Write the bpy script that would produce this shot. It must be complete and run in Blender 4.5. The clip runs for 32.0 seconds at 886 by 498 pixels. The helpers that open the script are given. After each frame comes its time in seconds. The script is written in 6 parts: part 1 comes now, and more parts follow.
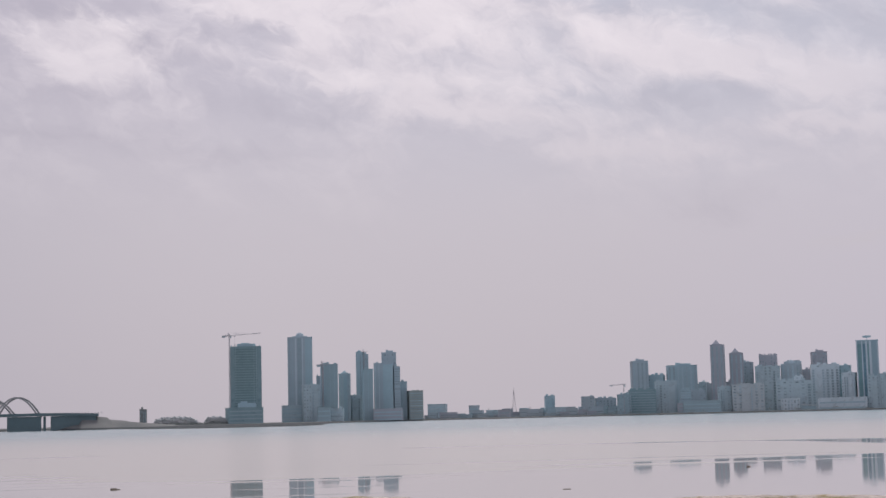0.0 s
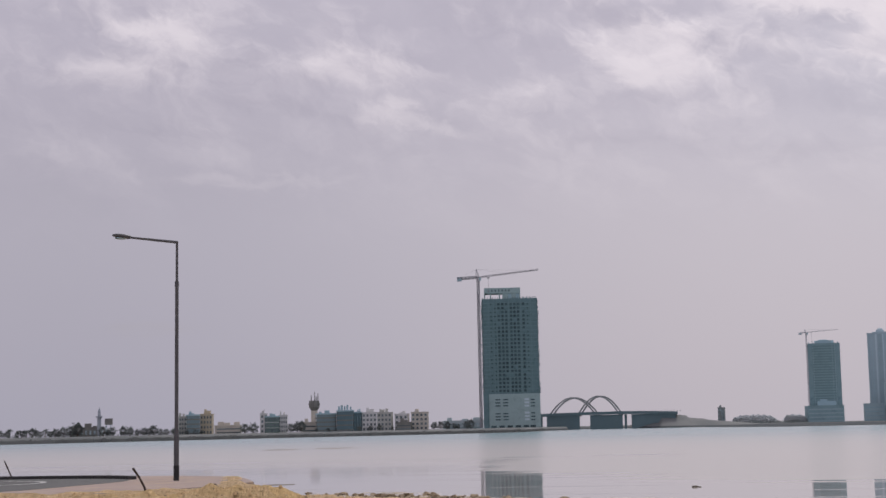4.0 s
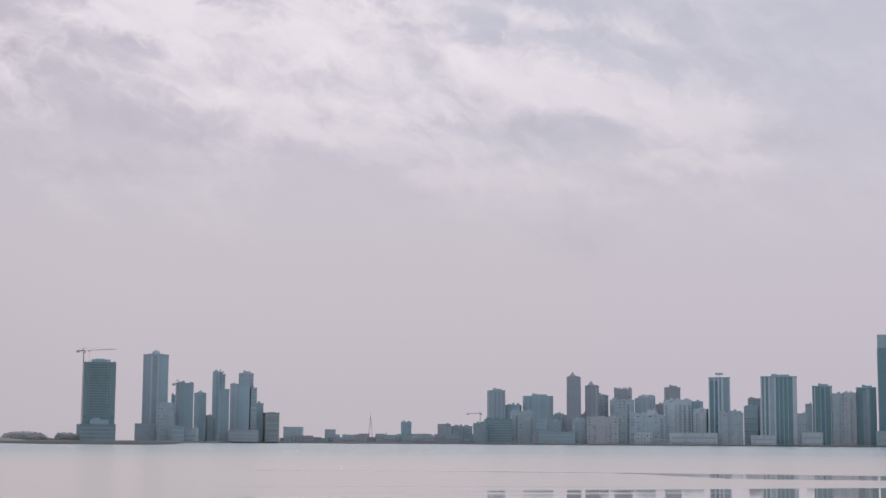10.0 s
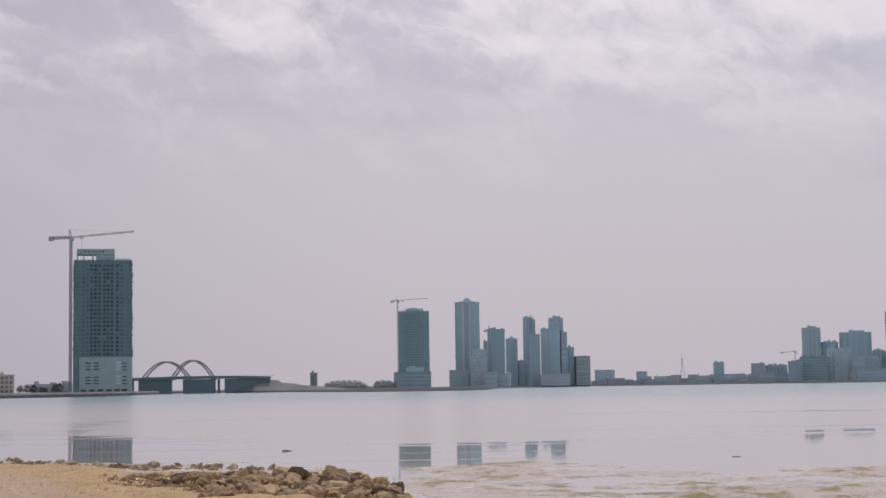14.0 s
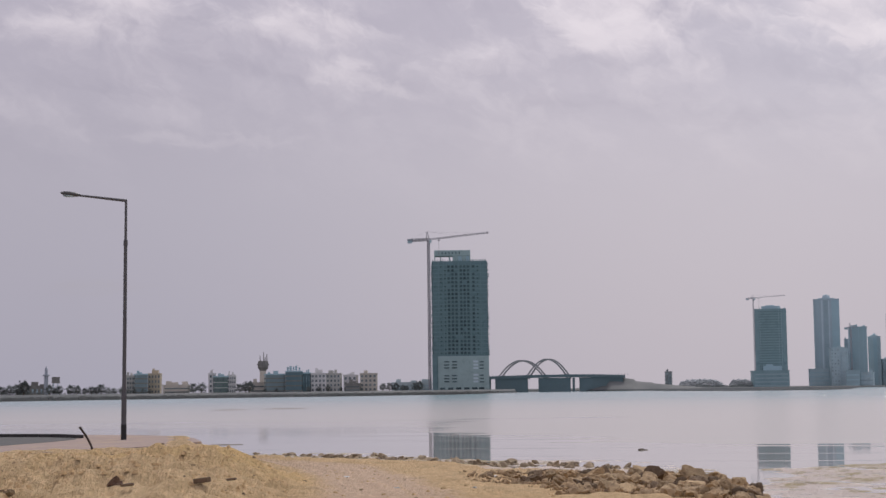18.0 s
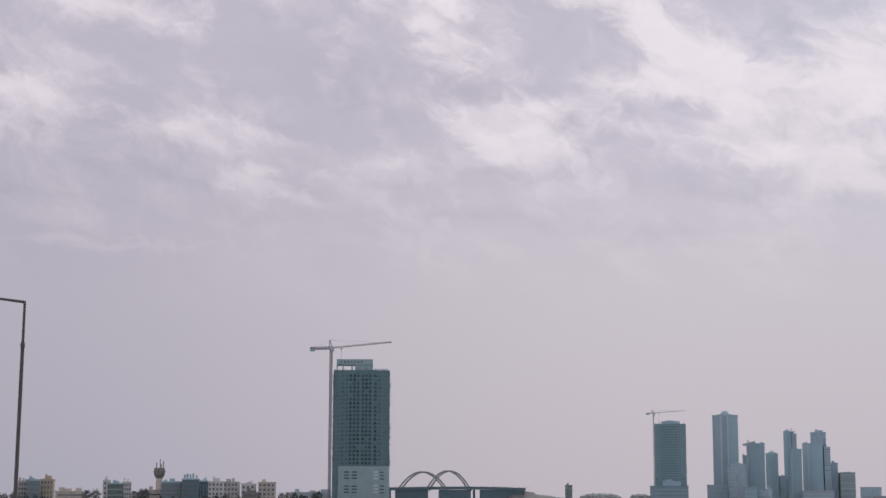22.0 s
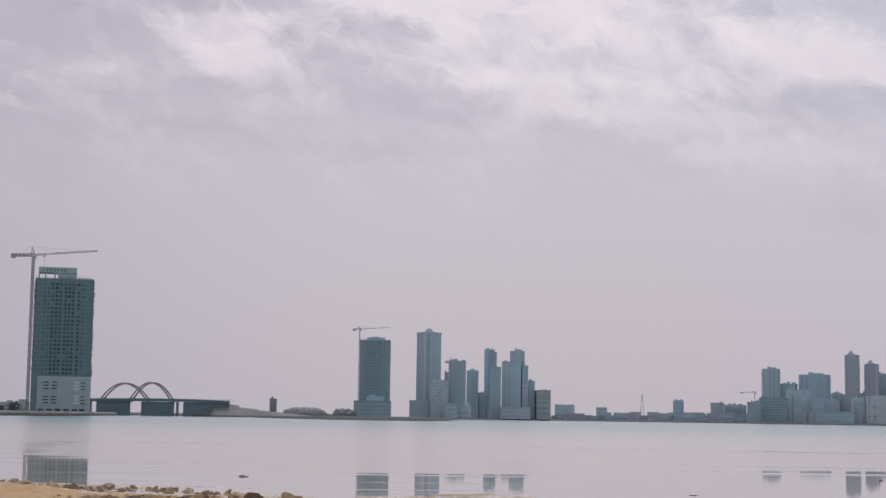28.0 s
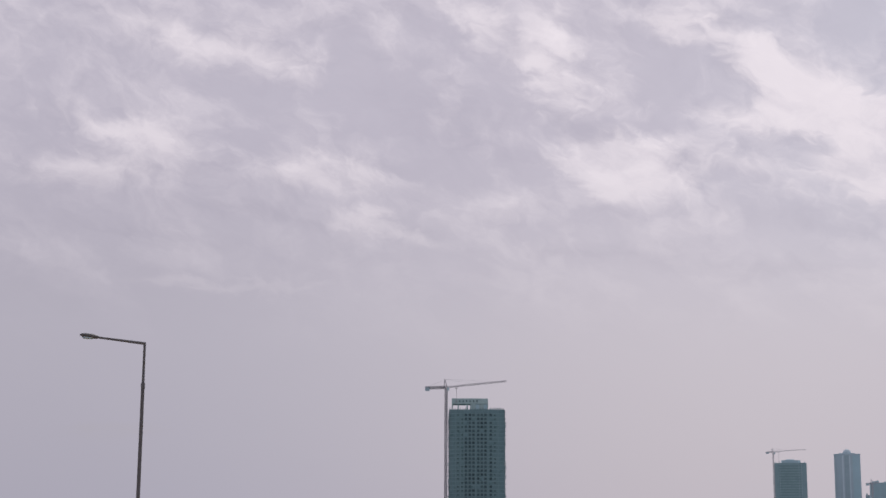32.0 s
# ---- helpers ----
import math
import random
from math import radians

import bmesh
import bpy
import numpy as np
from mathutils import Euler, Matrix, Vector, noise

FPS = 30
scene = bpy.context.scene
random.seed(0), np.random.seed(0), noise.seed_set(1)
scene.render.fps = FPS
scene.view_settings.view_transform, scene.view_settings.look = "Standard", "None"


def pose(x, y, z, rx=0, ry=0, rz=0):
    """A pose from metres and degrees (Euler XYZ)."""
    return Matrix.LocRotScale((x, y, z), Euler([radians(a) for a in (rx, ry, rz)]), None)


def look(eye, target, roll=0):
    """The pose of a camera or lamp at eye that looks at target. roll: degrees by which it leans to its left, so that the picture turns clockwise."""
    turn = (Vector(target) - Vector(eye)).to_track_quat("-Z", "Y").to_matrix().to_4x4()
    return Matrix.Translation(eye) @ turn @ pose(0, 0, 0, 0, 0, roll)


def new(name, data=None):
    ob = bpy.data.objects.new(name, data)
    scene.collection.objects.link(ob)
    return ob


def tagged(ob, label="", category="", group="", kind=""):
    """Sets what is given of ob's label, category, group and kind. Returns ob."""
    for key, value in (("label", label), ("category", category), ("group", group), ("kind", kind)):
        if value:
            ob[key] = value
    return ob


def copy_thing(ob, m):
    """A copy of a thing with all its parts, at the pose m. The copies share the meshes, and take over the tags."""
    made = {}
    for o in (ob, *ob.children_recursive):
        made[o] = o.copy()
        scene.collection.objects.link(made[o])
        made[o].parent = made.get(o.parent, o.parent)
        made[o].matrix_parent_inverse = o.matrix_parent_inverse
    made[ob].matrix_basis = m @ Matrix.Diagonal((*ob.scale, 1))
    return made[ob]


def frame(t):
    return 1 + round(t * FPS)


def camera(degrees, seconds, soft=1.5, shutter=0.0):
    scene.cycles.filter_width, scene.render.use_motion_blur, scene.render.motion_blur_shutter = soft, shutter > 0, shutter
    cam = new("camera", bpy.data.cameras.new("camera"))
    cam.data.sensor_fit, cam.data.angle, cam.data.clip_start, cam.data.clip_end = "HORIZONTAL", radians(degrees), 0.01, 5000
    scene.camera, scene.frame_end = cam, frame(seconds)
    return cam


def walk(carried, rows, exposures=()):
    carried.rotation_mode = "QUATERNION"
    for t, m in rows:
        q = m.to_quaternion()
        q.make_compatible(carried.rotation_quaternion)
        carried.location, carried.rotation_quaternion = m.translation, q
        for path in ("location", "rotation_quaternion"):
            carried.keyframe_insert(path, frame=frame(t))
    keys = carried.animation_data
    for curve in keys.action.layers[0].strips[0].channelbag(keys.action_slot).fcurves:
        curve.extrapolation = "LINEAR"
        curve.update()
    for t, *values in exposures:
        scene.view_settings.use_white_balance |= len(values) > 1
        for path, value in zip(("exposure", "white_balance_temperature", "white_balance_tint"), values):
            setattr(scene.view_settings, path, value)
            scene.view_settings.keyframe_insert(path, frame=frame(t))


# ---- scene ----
SOFT = 1.5
EXPOSURES = ((0.0, -0.02), (3.0, -0.04), (6.0, 0.01), (9.0, 0.0), (12.0, 0.0), (19.0, -0.02), (20.4, 0.0), (21.0, 0.07), (22.0, 0.02), (23.0, 0.01), (25.0, -0.03), (28.0, -0.02), (31.0, 0.03), (32.0, 0.02))
# sky: cloud spots as bearing, height, half width, half height in degrees, lean
CLOUD_BRIGHT_WEST = (
    (-7.8, 17.0, 1.3, 1.9, -0.86), (-10.4, 18.5, 1.5, 0.8, -0.57), (-5.3, 13.5, 2.3, 0.9, -0.1), (-2.9, 18.4, 1.9, 0.7, -0.19), (0.7, 16.8, 2.8, 0.8, -0.43),
    (3.6, 14.8, 2.7, 0.9, -0.43), (0.2, 15.0, 2.3, 0.6, -0.1), (3.6, 13.1, 2.5, 0.8, 0.0), (-2.1, 13.4, 2.3, 0.6, 0.0), (-16.2, 13.2, 2.7, 0.7, -0.1),
    (-14.1, 11.3, 2.3, 0.4, -0.25), (-25.0, 13.0, 2.3, 0.7, 0.0), (-19.7, 17.4, 4.3, 0.8, -0.19), (-20.0, 9.1, 3.7, 0.3, -0.05), (-23.9, 14.5, 2.5, 0.6, -0.19))
CLOUD_BRIGHT_EAST = (
    (-5.1, 13.4, 2.5, 1.2, -0.19), (2.3, 14.9, 2.7, 0.8, -0.29), (5.0, 12.5, 3.1, 0.6, -0.24), (8.4, 15.4, 2.3, 0.8, -0.19), (14.5, 13.9, 3.4, 0.8, -0.24),
    (17.0, 15.4, 2.5, 0.5, -0.14), (17.4, 12.8, 4.2, 0.6, -0.1), (20.5, 14.8, 1.9, 0.6, -0.29), (15.8, 9.5, 5.4, 0.6, -0.05), (7.9, 11.1, 4.2, 0.5, -0.1),
    (22.4, 11.7, 3.5, 0.8, -0.05), (21.3, 10.0, 4.1, 0.4, -0.05), (9.0, 14.0, 8.0, 2.6, -0.15))
CLOUD_DARK = (
    (-11.3, 13.7, 3.2, 1.1, -0.24), (-14.8, 16.4, 2.6, 1.8, -0.29), (-3.6, 16.5, 1.0, 0.9, 0.0), (-4.0, 15.0, 1.3, 0.4, 0.0), (-8.6, 11.1, 1.2, 0.4, 0.0),
    (-19.6, 14.1, 1.9, 0.6, -0.1), (2.9, 11.4, 2.8, 0.65, -0.04), (16.6, 11.3, 2.9, 0.55, -0.05),
    (8.4, 13.1, 1.9, 0.7, -0.19), (12.7, 11.4, 1.7, 0.3, -0.1), (-2.1, 13.3, 1.3, 0.6, -0.19), (5.4, 15.8, 1.5, 0.6, -0.19), (14.3, 15.1, 1.3, 0.5, -0.19), (10.5, 16.2, 0.8, 0.4, -0.19))
CLOUD_SHADE = (
    (18.2, 7.5, 1.8, 0.8, 0.0), (0.5, 9.6, 2.9, 0.4, -0.05), (-2.4, 11.7, 2.5, 0.5, -0.05), (-5.9, 10.3, 3.3, 0.4, -0.1), (-22.1, 10.8, 3.1, 0.3, -0.1),
    (-19.1, 11.8, 2.7, 0.4, -0.15), (25.2, 10.6, 1.2, 0.6, 0.0), (2.9, 11.3, 2.6, 0.5, -0.04), (16.7, 11.2, 2.6, 0.45, -0.05), (-11.6, 15.0, 3.0, 1.6, -0.3))
SKY_LOW, SKY_HIGH, SKY_CLOUD = (0.535, 0.489, 0.54), (0.61, 0.57, 0.638), (0.80, 0.735, 0.795)
SKY_LOW_WEST, SKY_LOW_EAST = (0.515, 0.495, 0.575), (0.53, 0.49, 0.565)
GAP_WEST, GAP_EAST = (0.535, 0.498, 0.585), (0.545, 0.54, 0.635)
# beach colours
SAND_A, SAND_B, SAND_C, SAND_TRACK = (0.68, 0.485, 0.27), (0.72, 0.525, 0.305), (0.46, 0.315, 0.17), (0.68, 0.505, 0.365)
SAND_GOLD = (0.72, 0.505, 0.245)
FLAT_SAND, FLAT_WEED = (0.78, 0.675, 0.605), (0.43, 0.345, 0.175)
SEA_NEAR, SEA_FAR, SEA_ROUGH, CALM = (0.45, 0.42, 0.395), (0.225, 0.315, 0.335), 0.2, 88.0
# near waterline, far waterline and edge of the tidal flats, by bearing
SHORE_BEARING = (-180, -60, -34, -24, -20.5, -19.3, -18.7, -16.2, -13.8, -11.7, -9.7, -6.9, -4.9, -2.9, -1.3, -0.3, 1.0, 4, 30, 60, 180)
SHORE_DISTANCE = (60, 78, 79, 79, 82, 84, 80, 79, 75, 72, 68, 65.5, 64, 60, 56, 52, 46, 41, 38, 40, 60)
FAR_BEARING = (-180, -40, -27, -23.4, -19.4, -15.3, -12, -10.4, -9.4, -8.6, -8.4, -5.8, -5.2, -4.0, -3.0, -1.0, 2.4, 3.3, 3.7, 7.0, 12.0, 45, 180)
FAR_DISTANCE = (815, 815, 815, 860, 920, 950, 1010, 1060, 1230, 1345, 1640, 1640, 1485, 1470, 1250, 1080, 1060, 1200, 2040, 2220, 2250, 2250, 2250)
FLAT_BEARING = (-5, 0, 4.4, 8, 11.9, 15, 18.2, 25, 45)
FLAT_DISTANCE = (56, 62, 68, 62, 57, 60, 61, 60, 58)
ROCK_FAR, ROCK_RISE = (50.5, 49.5), 0.15

# One standing viewer: seconds, bearing, tilt and lean in degrees. Bearing 0 is +y, to the right is positive.
EYE_HEIGHT = 3.2
cam = camera(31.50, 32.0, soft=SOFT, shutter=0.0)
TURNS = [
    (0.0, 7.839, 6.134, -1.395),
    (0.5, 4.801, 5.725, -1.471),
    (1.0, 2.009, 5.694, -1.463),
    (1.5, -0.885, 5.840, -1.430),
    (2.0, -3.775, 5.979, -1.381),
    (2.5, -6.665, 6.115, -1.452),
    (3.0, -9.333, 6.277, -1.457),
    (3.5, -12.194, 6.396, -1.381),
    (4.0, -12.928, 6.536, -1.201),
    (4.5, -10.062, 6.762, -0.865),
    (5.0, -4.577, 6.999, -0.541),
    (5.5, 2.544, 7.169, -0.399),
    (6.0, 10.156, 7.356, -0.406),
    (6.5, 15.140, 7.347, -0.641),
    (7.0, 19.633, 7.161, -0.604),
    (7.5, 22.615, 7.151, -0.285),
    (8.0, 25.091, 7.244, -0.156),
    (8.5, 24.130, 7.386, 0.183),
    (9.0, 20.061, 7.486, 0.451),
    (9.5, 15.852, 7.444, 0.479),
    (10.0, 12.862, 7.002, 0.383),
    (10.5, 11.332, 6.223, -0.006),
    (11.0, 10.329, 5.479, -0.427),
    (11.5, 9.380, 5.023, -0.677),
    (12.0, 8.149, 4.834, -0.764),
    (12.5, 6.658, 4.867, -0.823),
    (13.0, 4.963, 4.902, -0.814),
    (13.5, 3.353, 4.956, -0.888),
    (14.0, 1.709, 4.995, -0.884),
    (14.5, -0.020, 5.021, -0.874),
    (15.0, -1.815, 5.034, -0.872),
    (15.5, -3.665, 5.043, -0.871),
    (16.0, -5.461, 5.051, -0.866),
    (16.5, -7.089, 5.061, -0.847),
    (17.0, -8.595, 5.080, -0.802),
    (17.5, -9.986, 5.104, -0.754),
    (18.0, -11.139, 5.122, -0.703),
    (18.5, -12.010, 5.141, -0.606),
    (19.0, -12.719, 5.175, -0.615),
    (19.5, -13.226, 5.175, -0.485),
    (20.0, -13.536, 5.195, -0.262),
    (20.5, -13.657, 5.343, -0.188),
    (21.0, -13.587, 7.512, -0.067),
    (21.5, -11.815, 9.176, 0.132),
    (22.0, -7.597, 9.100, 0.145),
    (22.5, -2.609, 8.514, 0.100),
    (23.0, 1.480, 7.937, 0.066),
    (23.5, 4.074, 7.398, 0.413),
    (24.0, 5.131, 6.859, 0.619),
    (24.5, 5.371, 6.263, 0.814),
    (25.0, 5.555, 5.748, 0.935),
    (25.5, 5.667, 5.485, 1.044),
    (26.0, 5.831, 5.431, 1.135),
    (26.5, 5.896, 5.532, 1.232),
    (27.0, 5.557, 5.706, 1.266),
    (27.5, 4.509, 5.872, 1.168),
    (28.0, 3.005, 6.097, 0.858),
    (28.5, 1.227, 6.540, 0.662),
    (29.0, -0.507, 7.035, 0.466),
    (29.5, -2.419, 7.585, 0.258),
    (30.0, -4.428, 8.159, 0.143),
    (30.5, -6.476, 8.747, 0.150),
    (31.0, -8.398, 9.272, 0.224),
    (31.5, -10.421, 9.856, 0.207),
    (32.0, -11.809, 10.503, 0.274),
]
walk(cam, [(t, pose(0, 0, EYE_HEIGHT, 90 + tilt, 0, -bearing) @ pose(0, 0, 0, 0, 0, lean)) for t, bearing, tilt, lean in TURNS], EXPOSURES)

# ---------------------------------------------------------------- light
SUN_BEARING, SUN_HEIGHT = 10.0, 52.0


def toward(bearing, height):
    a, e = radians(bearing), radians(height)
    return Vector((math.sin(a) * math.cos(e), math.cos(a) * math.cos(e), math.sin(e)))


sun = new("sun", bpy.data.lights.new("sun", "SUN"))
sun.data.energy, sun.data.angle, sun.data.color = 1.7, radians(10), (1.0, 0.95, 0.9)
sun.matrix_world = look((0, 0, 60), Vector((0, 0, 60)) - toward(SUN_BEARING, SUN_HEIGHT))


class Graph:
    """A small helper to wire node trees."""

    def __init__(self, tree):
        self.tree = tree
        tree.nodes.clear()

    def node(self, kind):
        return self.tree.nodes.new(kind)

    def put(self, socket, value):
        if isinstance(value, bpy.types.NodeSocket):
            self.tree.links.new(value, socket)
        elif value is not None:
            socket.default_value = value

    def math(self, op, a, b=None, c=None, clamp=False):
        n = self.node("ShaderNodeMath")
        n.operation, n.use_clamp = op, clamp
        for i, v in enumerate((a, b, c)):
            if v is not None:
                self.put(n.inputs[i], v)
        return n.outputs[0]

    def vec(self, op, a, b=None):
        n = self.node("ShaderNodeVectorMath")
        n.operation = op
        self.put(n.inputs[0], a)
        if b is not None:
            self.put(n.inputs[1], b)
        return n.outputs["Value" if op in ("LENGTH", "DISTANCE", "DOT_PRODUCT") else "Vector"]

    def xyz(self, x, y, z):
        n = self.node("ShaderNodeCombineXYZ")
        for s, v in zip(n.inputs, (x, y, z)):
            self.put(s, v)
        return n.outputs[0]

    def split(self, v):
        n = self.node("ShaderNodeSeparateXYZ")
        self.put(n.inputs[0], v)
        return n.outputs

    def noise(self, vector, scale, detail=4.0, rough=0.55, distort=0.0):
        n = self.node("ShaderNodeTexNoise")
        self.put(n.inputs["Vector"], vector)
        n.inputs["Scale"].default_value, n.inputs["Detail"].default_value = scale, detail
        n.inputs["Roughness"].default_value, n.inputs["Distortion"].default_value = rough, distort
        return n.outputs["Fac"]

    def ramp(self, value, a, b, lo=0.0, hi=1.0, kind="SMOOTHSTEP"):
        n = self.node("ShaderNodeMapRange")
        n.interpolation_type = kind
        for s, v in zip(n.inputs, (value, a, b, lo, hi)):
            self.put(s, v)
        return n.outputs[0]

    def mix(self, fac, a, b, kind="MIX"):
        n = self.node("ShaderNodeMix")
        n.data_type, n.blend_type = "RGBA", kind
        self.put(n.inputs[0], fac)
        self.put(n.inputs[6], a if isinstance(a, bpy.types.NodeSocket) else (*a, 1))
        self.put(n.inputs[7], b if isinstance(b, bpy.types.NodeSocket) else (*b, 1))
        return n.outputs[2]


world = bpy.data.worlds.new("sky")
scene.world = world
world.use_nodes = True
g = Graph(world.node_tree)
coords = g.node("ShaderNodeTexCoord").outputs["Generated"]
way = g.vec("NORMALIZE", coords)
wx, wy, wz = g.split(way)
bearing = g.math("MULTIPLY", g.math("ARCTAN2", wx, wy), 57.2958)
height = g.math("MULTIPLY", g.math("ARCSINE", wz), 57.2958)
clear = g.node("ShaderNodeTexSky")
clear.sky_type, clear.sun_disc = "NISHITA", False
clear.sun_elevation, clear.sun_rotation = radians(SUN_HEIGHT), radians(SUN_BEARING)
clear.air_density, clear.dust_density = 1.6, 4.0
# cloud sheet seen from below: flattens towards the horizon
flat = g.math("ADD", g.math("MAXIMUM", wz, 0.0), 0.16)
sheet = g.xyz(g.math("DIVIDE", wx, flat), g.math("DIVIDE", wy, flat), 0.0)
spread = g.xyz(g.math("MULTIPLY", bearing, 0.115), g.math("ADD", g.math("MULTIPLY", height, 0.165), g.math("MULTIPLY", bearing, 0.035)), 0.0)
warp, lift = g.noise(spread, 1.7, 4.0, 0.6), g.noise(g.vec("ADD", spread, (7.3, 3.1, 5.0)), 2.1, 4.0, 0.6)
spread = g.vec("ADD", spread, g.xyz(g.math("MULTIPLY", warp, 0.55), g.math("MULTIPLY", lift, 0.42), 0.0))
over = g.noise(sheet, 0.9, 5.0, 0.55)


bearing_torn = g.math("ADD", bearing, g.math("MULTIPLY", g.math("SUBTRACT", g.noise(spread, 4.0, 4.0, 0.6), 0.5), 4.5))
height_torn = g.math("ADD", height, g.math("MULTIPLY", g.math("SUBTRACT", g.noise(g.vec("ADD", spread, (3.0, 9.0, 2.0)), 4.0, 4.0, 0.6), 0.5), 2.2))


def cloud(at, up, wide, tall, lean=0.0):
    """How near a direction is to a cloud of that bearing, height and half sizes in degrees."""
    dx, dy = g.math("SUBTRACT", bearing_torn, at), g.math("SUBTRACT", height_torn, up)
    dy = g.math("SUBTRACT", dy, g.math("MULTIPLY", dx, lean))
    return g.ramp(g.vec("LENGTH", g.xyz(g.math("DIVIDE", dx, wide), g.math("DIVIDE", dy, tall), 0.0)), 1.5, 0.0)


def heap(spots):
    total = 0.0
    for spot in spots:
        total = g.math("ADD", total, cloud(*spot))
    return g.math("MINIMUM", total, 1.0)


guide = g.math("SUBTRACT", g.math("MULTIPLY", heap(CLOUD_BRIGHT_WEST + CLOUD_BRIGHT_EAST), 0.255), g.math("MULTIPLY", heap(CLOUD_DARK), 0.145))


def thickness(where):
    return g.ramp(g.math("ADD", g.noise(where, 1.9, 9.0, 0.6), guide), 0.39, 0.85)


thick = thickness(spread)
above = thickness(g.vec("ADD", spread, (0.03, 0.11, 0.0)))
fine = g.noise(spread, 6.0, 7.0, 0.65)
rise = g.math("MULTIPLY", g.ramp(height, 6.0, 15.0), g.math("SUBTRACT", 1.0, g.ramp(bearing, 20.0, 30.0, 0.0, 0.4)))
# lilac grey veil at the horizon, blue-grey gaps and pale cloud above it
low = g.mix(g.ramp(bearing, -2.0, -24.0), g.mix(g.ramp(bearing, 10.0, 26.0), SKY_LOW, SKY_LOW_EAST), SKY_LOW_WEST)
veil = g.mix(g.ramp(height, 0.0, 13.0, kind="LINEAR"), low, SKY_HIGH)
gap = g.mix(g.ramp(bearing, -8.0, 18.0), GAP_WEST, GAP_EAST)
gaps = g.mix(rise, veil, gap)
veil = g.mix(thick, gaps, g.mix(rise, veil, SKY_CLOUD))
blue = g.math("MULTIPLY", g.ramp(g.math("ADD", height, g.math("MULTIPLY", bearing, 0.45)), 19.0, 28.0), 0.8)
veil = g.mix(blue, veil, GAP_EAST)
relief = g.math("ADD", g.math("MULTIPLY", g.math("SUBTRACT", thick, above), 0.16), g.math("MULTIPLY", g.math("SUBTRACT", fine, 0.5), 0.12))
relief = g.math("ADD", 1.0, g.math("MULTIPLY", relief, g.math("ADD", g.math("MULTIPLY", rise, 0.95), 0.05)))
west = g.math("ADD", 0.77, g.math("MULTIPLY", g.ramp(bearing, -28.0, 3.0), 0.23))
west = g.math("ADD", west, g.math("MULTIPLY", g.math("SUBTRACT", 1.0, west), g.ramp(height, 8.0, 17.0, 0.0, 0.7)))
relief = g.math("MULTIPLY", relief, west)
mottle = g.math("MULTIPLY", heap(CLOUD_SHADE), g.ramp(g.noise(spread, 2.6, 5.0, 0.6), 0.3, 0.6, 0.35, 1.0))
relief = g.math("MULTIPLY", relief, g.math("SUBTRACT", 1.0, g.math("MULTIPLY", mottle, 0.075)))
veil = g.vec("MULTIPLY", veil, g.xyz(relief, relief, g.math("POWER", relief, 0.85)))
covered = g.node("ShaderNodeBackground")
g.put(covered.inputs[0], veil)
covered.inputs[1].default_value = 1.0
open_sky = g.node("ShaderNodeBackground")
g.put(open_sky.inputs[0], clear.outputs[0])
open_sky.inputs[1].default_value = 0.08
blend = g.node("ShaderNodeMixShader")
g.put(blend.inputs[0], g.math("SUBTRACT", 0.97, g.math("MULTIPLY", g.ramp(over, 0.62, 0.8), 0.12)))
g.put(blend.inputs[1], open_sky.outputs[0])
g.put(blend.inputs[2], covered.outputs[0])
g.put(g.node("ShaderNodeOutputWorld").inputs[0], blend.outputs[0])


# ---------------------------------------------------------------- materials
def material(name, base, rough=0.8, vary=0.12, scale=0.3, metal=0.0, bump=0.0, bump_scale=4.0, each=0.0, stain=None, spec=0.3):
    """A procedural surface: base colour varied at two scales, with stains, relief and a shift from piece to piece."""
    m = bpy.data.materials.new(name)
    m.use_nodes = True
    n = Graph(m.node_tree)
    where = n.node("ShaderNodeTexCoord").outputs["Object"]
    a = n.noise(where, scale, 5.0)
    b = n.noise(where, scale * 9.0, 3.0)
    tone = n.math("ADD", n.math("MULTIPLY", n.math("SUBTRACT", a, 0.5), 2.2 * vary), n.math("MULTIPLY", n.math("SUBTRACT", b, 0.5), 1.2 * vary))
    if each:
        tone = n.math("ADD", tone, n.math("MULTIPLY", n.math("SUBTRACT", n.node("ShaderNodeObjectInfo").outputs["Random"], 0.5), 2 * each))
    tone = n.math("ADD", tone, 1.0)
    colour = n.vec("MULTIPLY", (*base, ), n.xyz(tone, tone, tone))
    if stain:
        colour = n.mix(n.ramp(n.noise(where, scale * 2.3, 6.0, 0.6, 0.6), 0.5, 0.72), colour, stain)
    p = n.node("ShaderNodeBsdfPrincipled")
    n.put(p.inputs["Base Color"], colour)
    n.put(p.inputs["Roughness"], n.math("ADD", rough, n.math("MULTIPLY", n.math("SUBTRACT", b, 0.5), 0.15), clamp=True))
    p.inputs["Metallic"].default_value = metal
    p.inputs["Specular IOR Level"].default_value = spec
    if bump:
        q = n.node("ShaderNodeBump")
        q.inputs["Strength"].default_value, q.inputs["Distance"].default_value = bump, 0.05
        n.put(q.inputs["Height"], n.noise(where, bump_scale, 6.0, 0.6))
        n.put(p.inputs["Normal"], q.outputs[0])
    n.put(n.node("ShaderNodeOutputMaterial").inputs[0], p.outputs[0])
    return m


